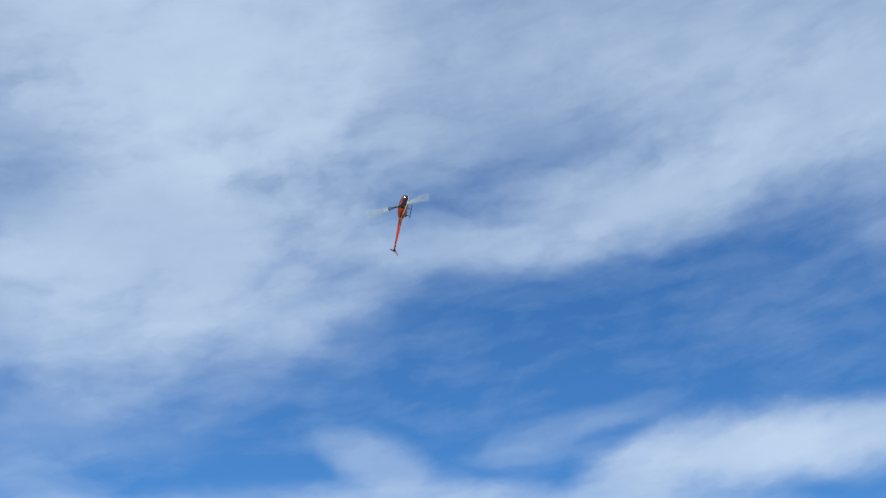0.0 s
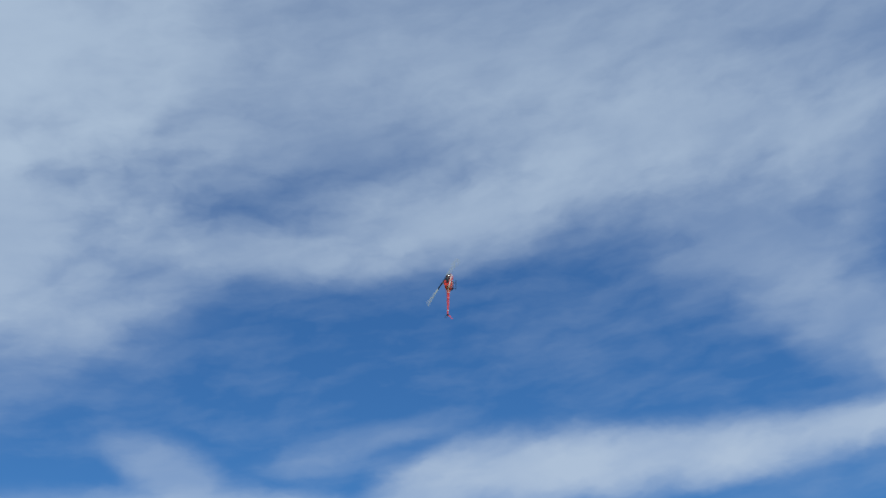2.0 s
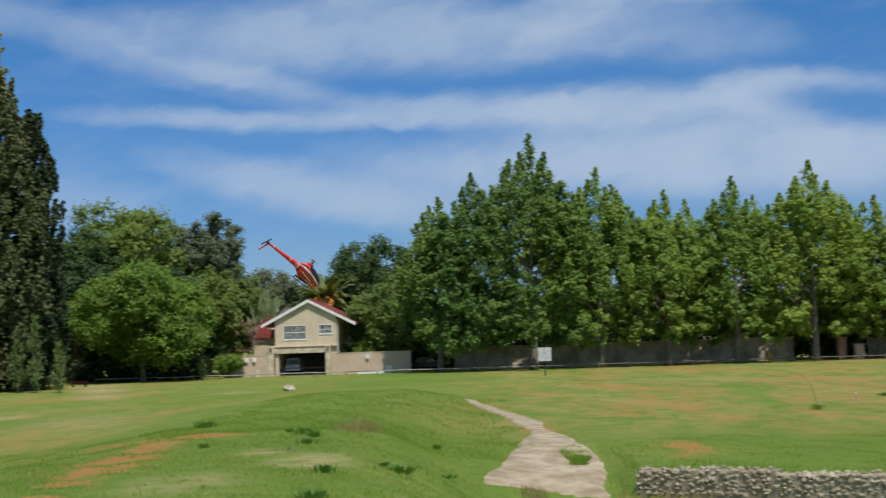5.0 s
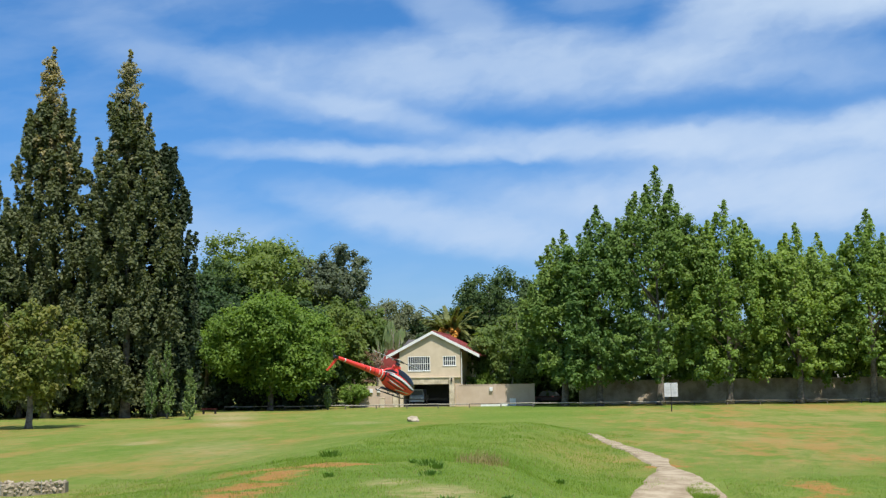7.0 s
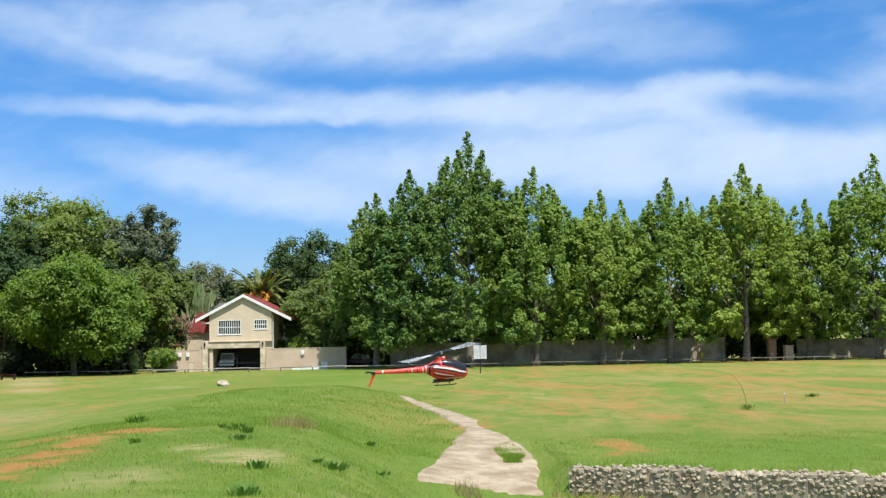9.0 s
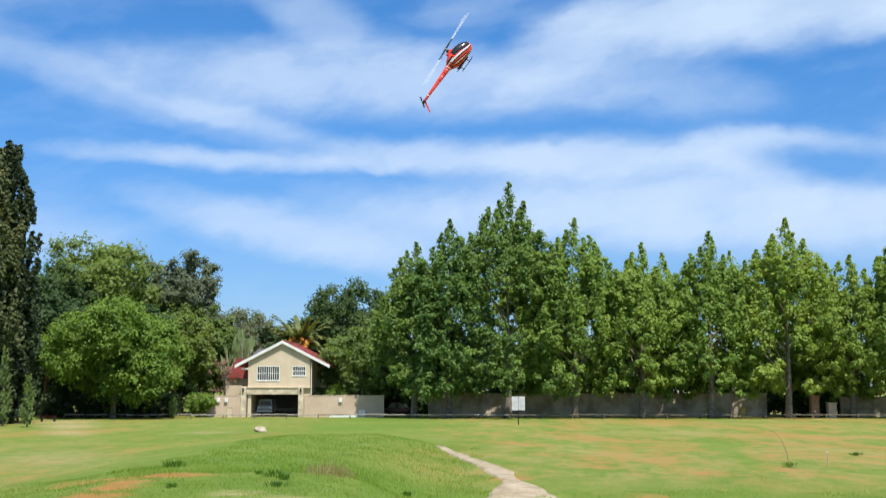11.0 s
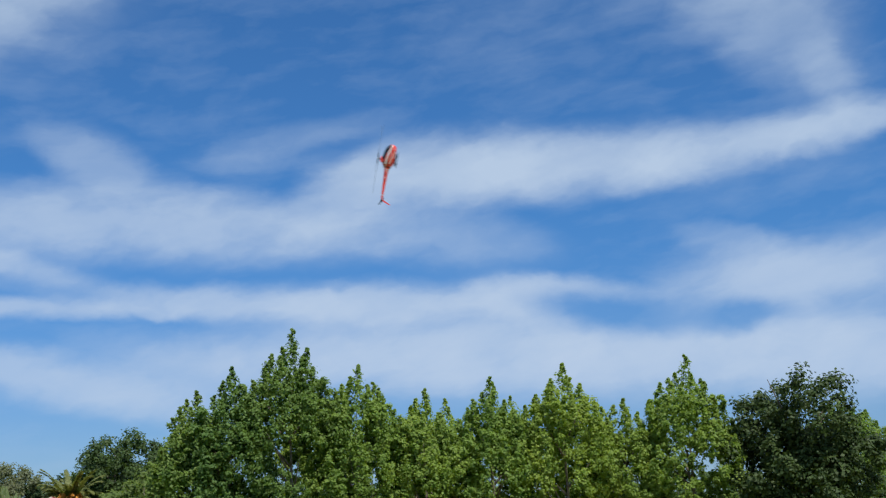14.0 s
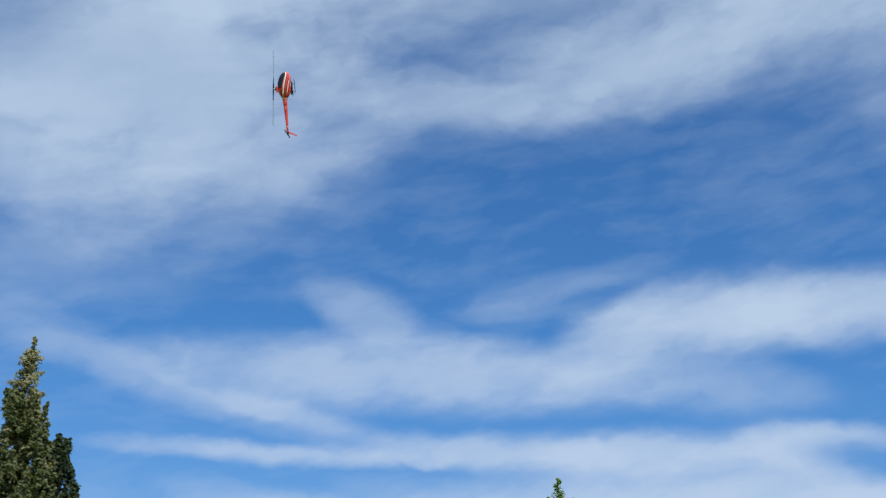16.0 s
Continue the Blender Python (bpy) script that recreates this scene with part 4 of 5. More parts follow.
def wall_run(name, label, x0, x1, y, high, thick, material, pier=3.2, cap=WHITE):
    w = tagged(new(name), label, "wall", kind="structure")
    w.location = (0, y, FIELD)
    n = max(1, round((x1 - x0) / pier))
    for k in range(n):
        a, b = x0 + (x1 - x0) * k / n, x0 + (x1 - x0) * (k + 1) / n
        part("panel", boxed(a + 0.16, b - 0.16, -thick / 2, thick / 2, -0.1, high), material, w)
        part("coping", boxed(a + 0.162, b - 0.162, -thick / 2 - 0.03, thick / 2 + 0.03, high + 0.003, high + 0.07), material, w)
    for k in range(n + 1):
        a = x0 + (x1 - x0) * k / n
        part("pier", boxed(a - 0.157, a + 0.157, -thick / 2 - 0.05, thick / 2 + 0.05, -0.1, high + 0.10), material, w)
    return w


def build_walls():
    wall_run("boundary_wall_1", "beige plastered boundary wall beside the garage", -25.2, -20.9, 125.0, 2.15, 0.24, PLASTER_WALL)
    wall_run("boundary_wall_2", "beige plastered boundary wall beside the garage", -14.0, -6.2, 125.0, 2.15, 0.24, PLASTER_WALL, 4.0)
    wall_run("garden_wall_1", "grey weathered garden wall dappled with tree shade", -1.4, 33.4, 126.5, 2.35, 0.26, OLD_WALL, 3.4)
    wall_run("garden_wall_2", "grey weathered garden wall dappled with tree shade", 41.5, 75.0, 127.0, 2.0, 0.26, OLD_WALL, 3.4)
    for x in (-23.0, -22.2, -10.5):
        b = thing("wall_box", "small white utility box fixed on the boundary wall", "utility box", at=(x, 124.78, FIELD + 1.5))
        part("box", boxed(-0.16, 0.16, -0.1, 0.09, 0, 0.42, 0.02), WHITE, b)
        part("door", boxed(-0.13, 0.13, -0.118, -0.103, 0.04, 0.38, 0.005), WHITE, b)
    for x, y, hh, m, lab in ((37.3, 122.5, 2.1, BRICK, "brown brick gate pillar"), (38.7, 121.5, 1.4, PLASTER_WALL, "short beige gate pillar")):
        p = thing("gate_pillar", lab + " at the driveway", "pillar", at=(x, y, FIELD))
        part("shaft", boxed(-0.4, 0.4, -0.4, 0.4, 0, hh, 0.02), m, p)
        part("cap", boxed(-0.47, 0.47, -0.47, 0.47, hh + 0.003, hh + 0.13, 0.03), m, p)
    m = thing("meter_box", "low beige electricity meter box before the wall", "utility box", at=(-21.75, 124.3, FIELD))
    part("cabinet", boxed(-0.25, 0.25, -0.18, 0.18, -0.05, 0.95, 0.03), PLASTER, m)
    part("lid", boxed(-0.28, 0.28, -0.21, 0.21, 0.953, 1.02, 0.02), PLASTER, m)
    m = thing("notice_plate", "white rectangular plate leaning on the boundary wall", "sign", at=(-8.3, 124.78, FIELD))
    part("plate", boxed(-0.32, 0.32, -0.03, 0.03, 0.0, 0.75, 0.01), WHITE, m)
    part("rim", boxed(-0.34, 0.34, -0.04, -0.032, 0.0, 0.06), STEEL, m)
    k = thing("concrete_kerb", "low pale concrete kerb before the boundary wall", "kerb", at=(-9.6, 123.9, FIELD))
    for x in np.arange(-1.9, 1.0, 0.97):
        part("kerb_block", boxed(x, x + 0.95, -0.15, 0.15, -0.05, 0.26, 0.02), WHITE, k)
    f = thing("hydrant", "yellow fire hydrant standing beside the rail", "hydrant", at=(29.3, 119.2, FIELD))
    part("barrel", tube(bmesh.new(), [(0, 0, 0), (0, 0, 0.9), (0, 0, 1.05), (0, 0, 1.15)], [0.16, 0.15, 0.19, 0.05], 10), YELLOW, f)
    part("outlet", tube(bmesh.new(), [(-0.3, 0, 0.75), (0.3, 0, 0.75)], [0.09, 0.09], 8), YELLOW, f)
    for x, y, wd, top in ((11.5, 143.0, 6.0, 4.6), (26.0, 143.0, 5.0, 4.8)):
        g = thing("garden_building", "white plastered garden building half hidden by trees", "building", at=(x, y, FIELD))
        part("wall", boxed(-wd / 2, wd / 2, 0, 4, 0, top), WHITE, g)
        part("roof", prism(bmesh.new(), [(-wd / 2 - 0.4, top + 0.003), (wd / 2 + 0.4, top + 0.003), (0, top + 1.5)], -0.4, 4.4), ROOF_GREY, g)
        part("window", boxed(-0.9, 0.9, -0.06, -0.003, 1.2, 2.4), PANE, g)


def build_rail():
    r = thing("pole_rail", "low weathered pole rail along the edge of the field", "fence", at=(0, 117.6, FIELD))
    x, k = -36.5, 0
    post = mesh_of(tube(bmesh.new(), [(0, 0, -0.1), (0, 0, 0.34)], [0.06, 0.055], 7), "post", RAIL_DARK)
    rail = mesh_of(tube(bmesh.new(), [(-1.53, 0, 0.38), (0, 0, 0.365), (1.53, 0, 0.38)], [0.05, 0.048, 0.042], 7), "rail", RAIL_DARK)
    pale = mesh_of(tube(bmesh.new(), [(-1.53, 0, 0.40), (0, 0, 0.385), (1.53, 0, 0.40)], [0.055, 0.052, 0.048], 7), "rail", RAIL)
    rng = random.Random(5)
    while x < 72:
        for nm, me, dx in (("post", post, 0), ("rail", rail, 1.5)):
            if nm == "rail" and -2.2 < x < 0.2:
                continue
            ob = new(nm, pale if nm == "rail" and (x < -12.5 or -9 < x < 6) else me)
            ob.parent = r
            ob.matrix_basis = pose(x + dx, rng.uniform(-0.05, 0.05), rng.uniform(-0.03, 0.02), 0, rng.uniform(-0.6, 0.6))
        x += 3.06


def build_field_things():
    s = thing("sign_board", "white two-panel notice board on a dark post", "sign", at=(6.05, 98.0, FIELD))
    part("post", tube(bmesh.new(), [(0.0, 0, -0.1), (0.0, 0, 2.2)], [0.045, 0.045], 8), IRON, s)
    for x in (-0.27, 0.27):
        part("panel", boxed(x - 0.255, x + 0.255, -0.07, -0.047, 1.15, 2.25, 0.01), CURTAIN, s)
        for z in (1.9, 1.7, 1.45):
            part("text_bar", boxed(x - 0.17, x + 0.17, -0.076, -0.0725, z, z + 0.05), STEEL, s)
    part("brace", boxed(-0.5, 0.5, -0.045, -0.02, 1.6, 1.66), IRON, s)
    rng = random.Random(9)
    r = bmesh.new()
    bmesh.ops.create_icosphere(r, subdivisions=3, radius=0.42)
    for v in r.verts:
        n = noise.noise(v.co * 3.1) * 0.35 + noise.noise(v.co * 8.0) * 0.12
        v.co *= 1 + n
        v.co.z = v.co.z * 0.6 + 0.12
    tagged(part("rock", r, ROCK, None), "pale tan rock lying on the grass", "rock").location = (-12.1, 81.3, FIELD)
    # bent dry stalk with a tuft, and a white marker post
    st = thing("dry_stalk", "thin bent dry stalk growing from a weed tuft", "plant", at=(12.5, 44.3, FIELD))
    part("stem", tube(bmesh.new(), [(0, 0, 0), (-0.06, 0, 0.5), (-0.22, 0, 0.95), (-0.5, 0, 1.28), (-0.66, 0, 1.30)], [0.018, 0.016, 0.013, 0.01, 0.006], 5), DRY, st)
    ob = new("tuft", weed_mesh(np.random.default_rng(2), 60, 0.26, 0.24))
    ob.parent = st
    m = thing("marker_post", "short white marker post in the field", "post", at=(15.0, 47.8, FIELD))
    part("shaft", tube(bmesh.new(), [(0, 0, -0.1), (0, 0, 0.36)], [0.022, 0.022], 8), RAIL, m)
    part("cap", tube(bmesh.new(), [(0, 0, 0.363), (0, 0, 0.40)], [0.03, 0.02], 8), WHITE, m)
    # iron railing
    f = thing("iron_railing", "black iron railing beside the ditch", "railing", at=(14.9, 34.2, FIELD), rz=-8)
    for k in range(5):
        part("post", boxed(k * 1.4 - 0.03, k * 1.4 + 0.03, -0.03, 0.03, -0.3, 0.95), IRON, f)
        if k < 4:
            for j in range(8):
                x = k * 1.4 + 0.155 * (j + 1)
                part("baluster", boxed(x - 0.012, x + 0.012, -0.012, 0.012, 0.12, 0.86), IRON, f)
            for z in (0.10, 0.88):
                part("rail", boxed(k * 1.4 + 0.032, k * 1.4 + 1.368, -0.02, 0.02, z - 0.02, z + 0.018), IRON, f)
    l = thing("lamp_post", "tall thin pale lamp post at the end of the field", "lamp post", at=(62.0, 105.0, FIELD))
    part("pole", tube(bmesh.new(), [(0, 0, 0), (0, 0, 4), (0, 0, 9.3)], [0.09, 0.07, 0.045], 10), STEEL, l)
    part("arm", tube(bmesh.new(), [(0, 0, 9.25), (-0.3, 0, 9.42), (-0.8, 0, 9.45)], [0.03, 0.028, 0.025], 8), STEEL, l)
    part("lamp_head", boxed(-1.3, -0.75, -0.12, 0.12, 9.40, 9.50, 0.03), STEEL, l)
    b = thing("red_bench", "low red bench at the lawn edge", "bench", at=(-34.6, 107.0, FIELD))
    part("seat", boxed(-0.7, 0.7, -0.2, 0.2, 0.42, 0.48, 0.01), CAR_RED, b)
    for x in (-0.55, 0.55):
        part("leg", boxed(x - 0.05, x + 0.05, -0.16, 0.16, 0, 0.417), IRON, b)


def weed_mesh(rng, count, tall, wide):
    v = []
    for k in range(count):
        a, d = rng.uniform(0, math.tau), rng.uniform(0, wide)
        p = Vector((math.cos(a) * d, math.sin(a) * d, 0))
        h = tall * rng.uniform(0.4, 1.0)
        tip = p + Vector((math.cos(a) * h * 0.5, math.sin(a) * h * 0.5, h))
        w = Vector((-math.sin(a), math.cos(a), 0)) * 0.02
        m = p.lerp(tip, 0.55) + Vector((0, 0, h * 0.1))
        v += [p, m - w, tip, m + w]
    return quads("weed", np.array([tuple(q) for q in v]), WEED)


def build_weeds():
    rng = np.random.default_rng(21)
    kinds = [weed_mesh(rng, 50, 0.13, 0.18), weed_mesh(rng, 80, 0.16, 0.28), weed_mesh(rng, 36, 0.10, 0.12)]
    for x, y in ((-3.9, 28.6), (-3.6, 27.8), (-4.4, 29.3), (-1.5, 20.6), (-1.2, 20.2), (-3.3, 24.4), (-0.9, 31.0), (-2.2, 18.0), (-7.2, 33.0),
                 (-1.9, 14.4), (-0.5, 24.0), (-6.9, 15.5), (-5.4, 24.5), (17.5, 52.0)):
        ob = tagged(new("weed", kinds[int(rng.integers(3))]), "dark green broad-leaved weed clump in the grass", "weed", "weeds")
        ob.matrix_basis = pose(x, y, float(lie(x, y)), 0, 0, rng.uniform(0, 360)) @ Matrix.Scale(rng.uniform(0.8, 1.4), 4)
    v = blades(1300, -3.5, -2.1, 29.3, 31.6, 0.24, 0.014, rng, lambda x, y: ((x + 2.8) / 0.7) ** 2 + ((y - 30.3) / 1.1) ** 2 < rng.uniform(0.2, 1.0, len(x)))
    tagged(new("dry_reeds", quads("dry_reeds", v, DRY_GRASS, 3)), "patch of tall dry brown grass on the bank", "grass", kind="stuff")


# ---- spillway and stone walls ----
SPILL = [(25.7, -0.15, 3.0), (26.0, -0.05, 3.1), (27.3, 0.12, 2.98), (28.7, 0.37, 3.28), (31.4, 0.85, 3.22), (34.2, 1.30, 3.0), (36.8, 1.75, 2.45),
         (37.8, 1.82, 2.30), (41.9, 1.45, 2.45), (47.2, 0.95, 1.65), (52.0, 0.35, 1.05), (58.5, -0.4, 0.1)]


def build_spillway():
    """A worn slab of pale concrete poured down the slope, with ragged edges."""
    bm, rng = bmesh.new(), np.random.default_rng(4)
    ys = np.arange(SPILL[0][0], SPILL[-1][0], 0.3)
    lo = np.interp(ys, [s[0] for s in SPILL], [s[1] for s in SPILL]) + np.convolve(rng.normal(0, 0.06, len(ys)), [0.25, 0.5, 0.25], "same")
    hi = np.interp(ys, [s[0] for s in SPILL], [s[2] for s in SPILL]) + np.convolve(rng.normal(0, 0.06, len(ys)), [0.25, 0.5, 0.25], "same")
    rows = []
    for y, a, b in zip(ys, lo, hi):
        xs = np.linspace(a, b, 12)
        z = np.mean([lie(xs, np.full(12, y + dy)) for dy in np.linspace(-1.2, 1.2, 9)], axis=0)
        z = z + 0.05 + rng.normal(0, 0.0015, 12)
        z -= 0.25 * np.clip((26.0 + 1.0 * np.exp(-((xs - 1.4) / 0.8) ** 2) - y) / 0.4, 0, 1)
        z[0] -= 0.12
        z[-1] -= 0.12
        rows.append([bm.verts.new((x, y, q)) for x, q in zip(xs, z)])
    for p, q in zip(rows, rows[1:]):
        for k in range(11):
            bm.faces.new((p[k], p[k + 1], q[k + 1], q[k]))
    tagged(part("spillway", bm, SLAB, None, smooth=True), "pale worn concrete spillway running down the bank", "spillway", kind="structure")
    v = blades(9000, 2.2, 3.0, 29.5, 32.8, 0.10, 0.02, rng, lambda x, y: (((x - 2.62) / 0.37) ** 2 + ((y - 31.2) / 1.5) ** 2 < 1) | (((x - 2.55) / 0.2) ** 2 + ((y - 29.6) / 0.6) ** 2 < 1))
    tagged(new("spillway_grass", quads("spillway_grass", v, BLADE, 3)), "island of grass growing through the spillway", "grass", kind="stuff")
    v = blades(420, 1.0, 1.55, 25.4, 26.8, 0.2, 0.012, rng)
    tagged(new("spillway_reeds", quads("spillway_reeds", v, DRY_GRASS, 3)), "dry grass tuft in front of the spillway", "grass", kind="stuff")


def stone_meshes():
    out, rng = [], random.Random(8)
    for k in range(7):
        bm = bmesh.new()
        bmesh.ops.create_icosphere(bm, subdivisions=1, radius=0.063)
        for v in bm.verts:
            v.co += Vector([rng.uniform(-0.015, 0.015) for _ in range(3)])
            v.co = Vector((v.co.x * rng.uniform(0.8, 1.4), v.co.y * rng.uniform(0.8, 1.15), v.co.z * rng.uniform(0.6, 0.98)))
        out.append(mesh_of(bm, "stone", STONE))
    return out


def gabion(name, label, line, heights, meshes, rng):
    """Loose stones stacked in a wire cage; line is a list of corner points on the ground plan."""
    g = tagged(new(name), label, "stone wall", kind="structure")
    core, wires, fill, count = bmesh.new(), bmesh.new(), bmesh.new(), 0
    for (x0, y0, b0), (x1, y1, b1), high in zip(line, line[1:], heights):
        d = Vector((x1 - x0, y1 - y0, 0))
        ln = d.length
        d.normalize()
        back = Vector((-d.y, d.x, 0)) if -d.y * 0 + d.x > 0 else Vector((d.y, -d.x, 0))
        pts = [Vector((x0, y0, b0 - 0.15)), Vector((x1, y1, b1 - 0.15))]
        a = [core.verts.new(p + back * o + Vector((0, 0, zz))) for p in pts for o in (0.045, 0.55) for zz in (0, high + 0.13)]
        for q in ((0, 1, 5, 4), (2, 6, 7, 3), (1, 3, 7, 5), (0, 4, 6, 2), (0, 2, 3, 1), (4, 5, 7, 6)):
            core.faces.new([a[i] for i in q])
        rows = max(2, round(high / 0.085))
        for j in range(rows + 1):
            for k in range(int(ln / 0.105)):
                s = (k + 0.5 * (j % 2) + rng.uniform(-0.35, 0.35)) * 0.105
                b = b0 + (b1 - b0) * s / ln
                top = j == rows
                p = Vector((x0, y0, b)) + d * s + back * ((0.28 if top else 0.06) + rng.uniform(-0.02, 0.03)) + Vector((0, 0, 0.05 + rng.uniform(-0.035, 0.035) + min(j, rows - 1) * high / rows + (0.035 if top else 0)))
                me = meshes[rng.randrange(len(meshes))]
                m = pose(*p, rng.uniform(-25, 25), rng.uniform(-25, 25), rng.uniform(0, 360)) @ Matrix.Scale(rng.uniform(0.7, 1.25), 4)
                count += 1
                if count > 290:
                    first = len(fill.verts)
                    fill.from_mesh(me)
                    fill.verts.ensure_lookup_table()
                    for v in fill.verts[first:]:
                        v.co = m @ v.co
                    continue
                ob = new("stone", me)
                ob.parent = g
                ob.matrix_basis = m
        for s in np.arange(0, ln, 1.0):
            p = Vector((x0, y0, b0 + (b1 - b0) * s / ln)) + d * s - back * 0.05
            tube(wires, [p, p + Vector((0, 0, high + 0.08))], [0.006, 0.006], 4)
    if count > 290:
        tagged(part("stones", fill, STONE, g), kind="stuff")
    else:
        fill.free()
    part("core", core, STONE, g, "packed rubble")
    part("wire", wires, STEEL, g, "wire mesh cage")


def build_stone_walls():
    rng, meshes = random.Random(12), stone_meshes()
    def edge(x):
        return 25.9 - (x - 3.4) * 0.57 + (max(0.0, x - 10) * 0.3)
    line = [(x, edge(x), FIELD - 0.51 + (x - 3.45) * 0.030) for x in (3.45, 6.0, 8.6, 11.5)]
    gabion("stone_wall_1", "low gabion wall of grey-brown stones along the ditch", line, (0.52, 0.44, 0.36), meshes, rng)
    nr = np.random.default_rng(33)
    v = blades(14000, 3.0, 12.0, 17.0, 27.0, 0.21, 0.016, nr, lambda x, y: np.abs(y - (25.2 - (x - 3.4) * 0.57 + np.maximum(0, x - 10) * 0.3)) < 0.75)
    tagged(new("ditch_grass", quads("ditch_grass", v, DRY_GRASS, 3)), "dry yellow grass along the foot of the stone wall", "grass", kind="stuff")
    v = blades(5000, 3.2, 12.0, 17.5, 27.5, 0.30, 0.016, nr, lambda x, y: (np.abs(y - (25.65 - (x - 3.4) * 0.57 + np.maximum(0, x - 10) * 0.3)) < 0.22) & (np.sin(x * 2.1) + np.sin(x * 5.3 + 1) > 0.5))
    tagged(new("wall_weeds", quads("wall_weeds", v, WEED, 3)), "green weeds growing against the stone wall", "weed", kind="stuff")
    v = blades(9000, 3.0, 12.5, 18.0, 30.0, 0.16, 0.02, nr, lambda x, y: np.abs(y - (27.0 - (x - 3.4) * 0.57 + np.maximum(0, x - 10) * 0.3)) < 0.7)
    tagged(new("verge_grass", quads("verge_grass", v, BLADE, 3)), "longer green grass along the top of the stone wall", "grass", kind="stuff")
    gabion("stone_wall_2", "low gabion edge of pale stones in the grass", [(-19.0, 28.8, float(lie(-19.0, 28.8))), (-13.6, 30.2, float(lie(-13.6, 30.2)))], (0.28,), meshes, rng)


# ---- the model helicopter ----
SECTIONS = [(0.362, -0.006, 0.009, 0.011), (0.352, -0.003, 0.045, 0.055), (0.315, 0.004, 0.068, 0.095), (0.24, 0.016, 0.084, 0.126), (0.14, 0.036, 0.09, 0.14),
            (0.04, 0.044, 0.092, 0.147), (-0.05, 0.048, 0.084, 0.137), (-0.12, 0.05, 0.071, 0.113), (-0.18, 0.054, 0.05, 0.073), (-0.25, 0.058, 0.038, 0.048),
            (-0.6, 0.06, 0.027, 0.031), (-0.93, 0.064, 0.018, 0.02), (-0.955, 0.064, 0.008, 0.01)]


def skin(x, turn, out=0.0):
    """A point on the hull: x along it, turn in degrees from the top, to the left."""
    s = SECTIONS
    xs = [q[0] for q in s][::-1]
    zc, ry, rz = (float(np.interp(x, xs, [q[k] for q in s][::-1])) for k in (1, 2, 3))
    a = radians(turn)
    return Vector((x, (ry + out) * math.sin(a), zc + (rz + out) * math.cos(a)))


def hull_patch(name, material, parent, label, x0, x1, edges0, edges1, nx=10, na=8, out=0.003):
    """A thin shell on each side of the hull; its edges slide from edges0 at x0 to edges1 at x1."""
    for side in (-1, 1):
        bm, grid = bmesh.new(), []
        for i in range(nx + 1):
            f = i / nx
            a0, a1 = edges0[0] + (edges1[0] - edges0[0]) * f, edges0[1] + (edges1[1] - edges0[1]) * f
            grid.append([bm.verts.new(skin(x0 + (x1 - x0) * f, side * (a0 + (a1 - a0) * j / na), out)) for j in range(na + 1)])
        for p, q in zip(grid, grid[1:]):
            for j in range(na):
                bm.faces.new((p[j], p[j + 1], q[j + 1], q[j]) if side > 0 else (p[j], q[j], q[j + 1], p[j + 1]))
        part(name, bm, material, parent, label, True)


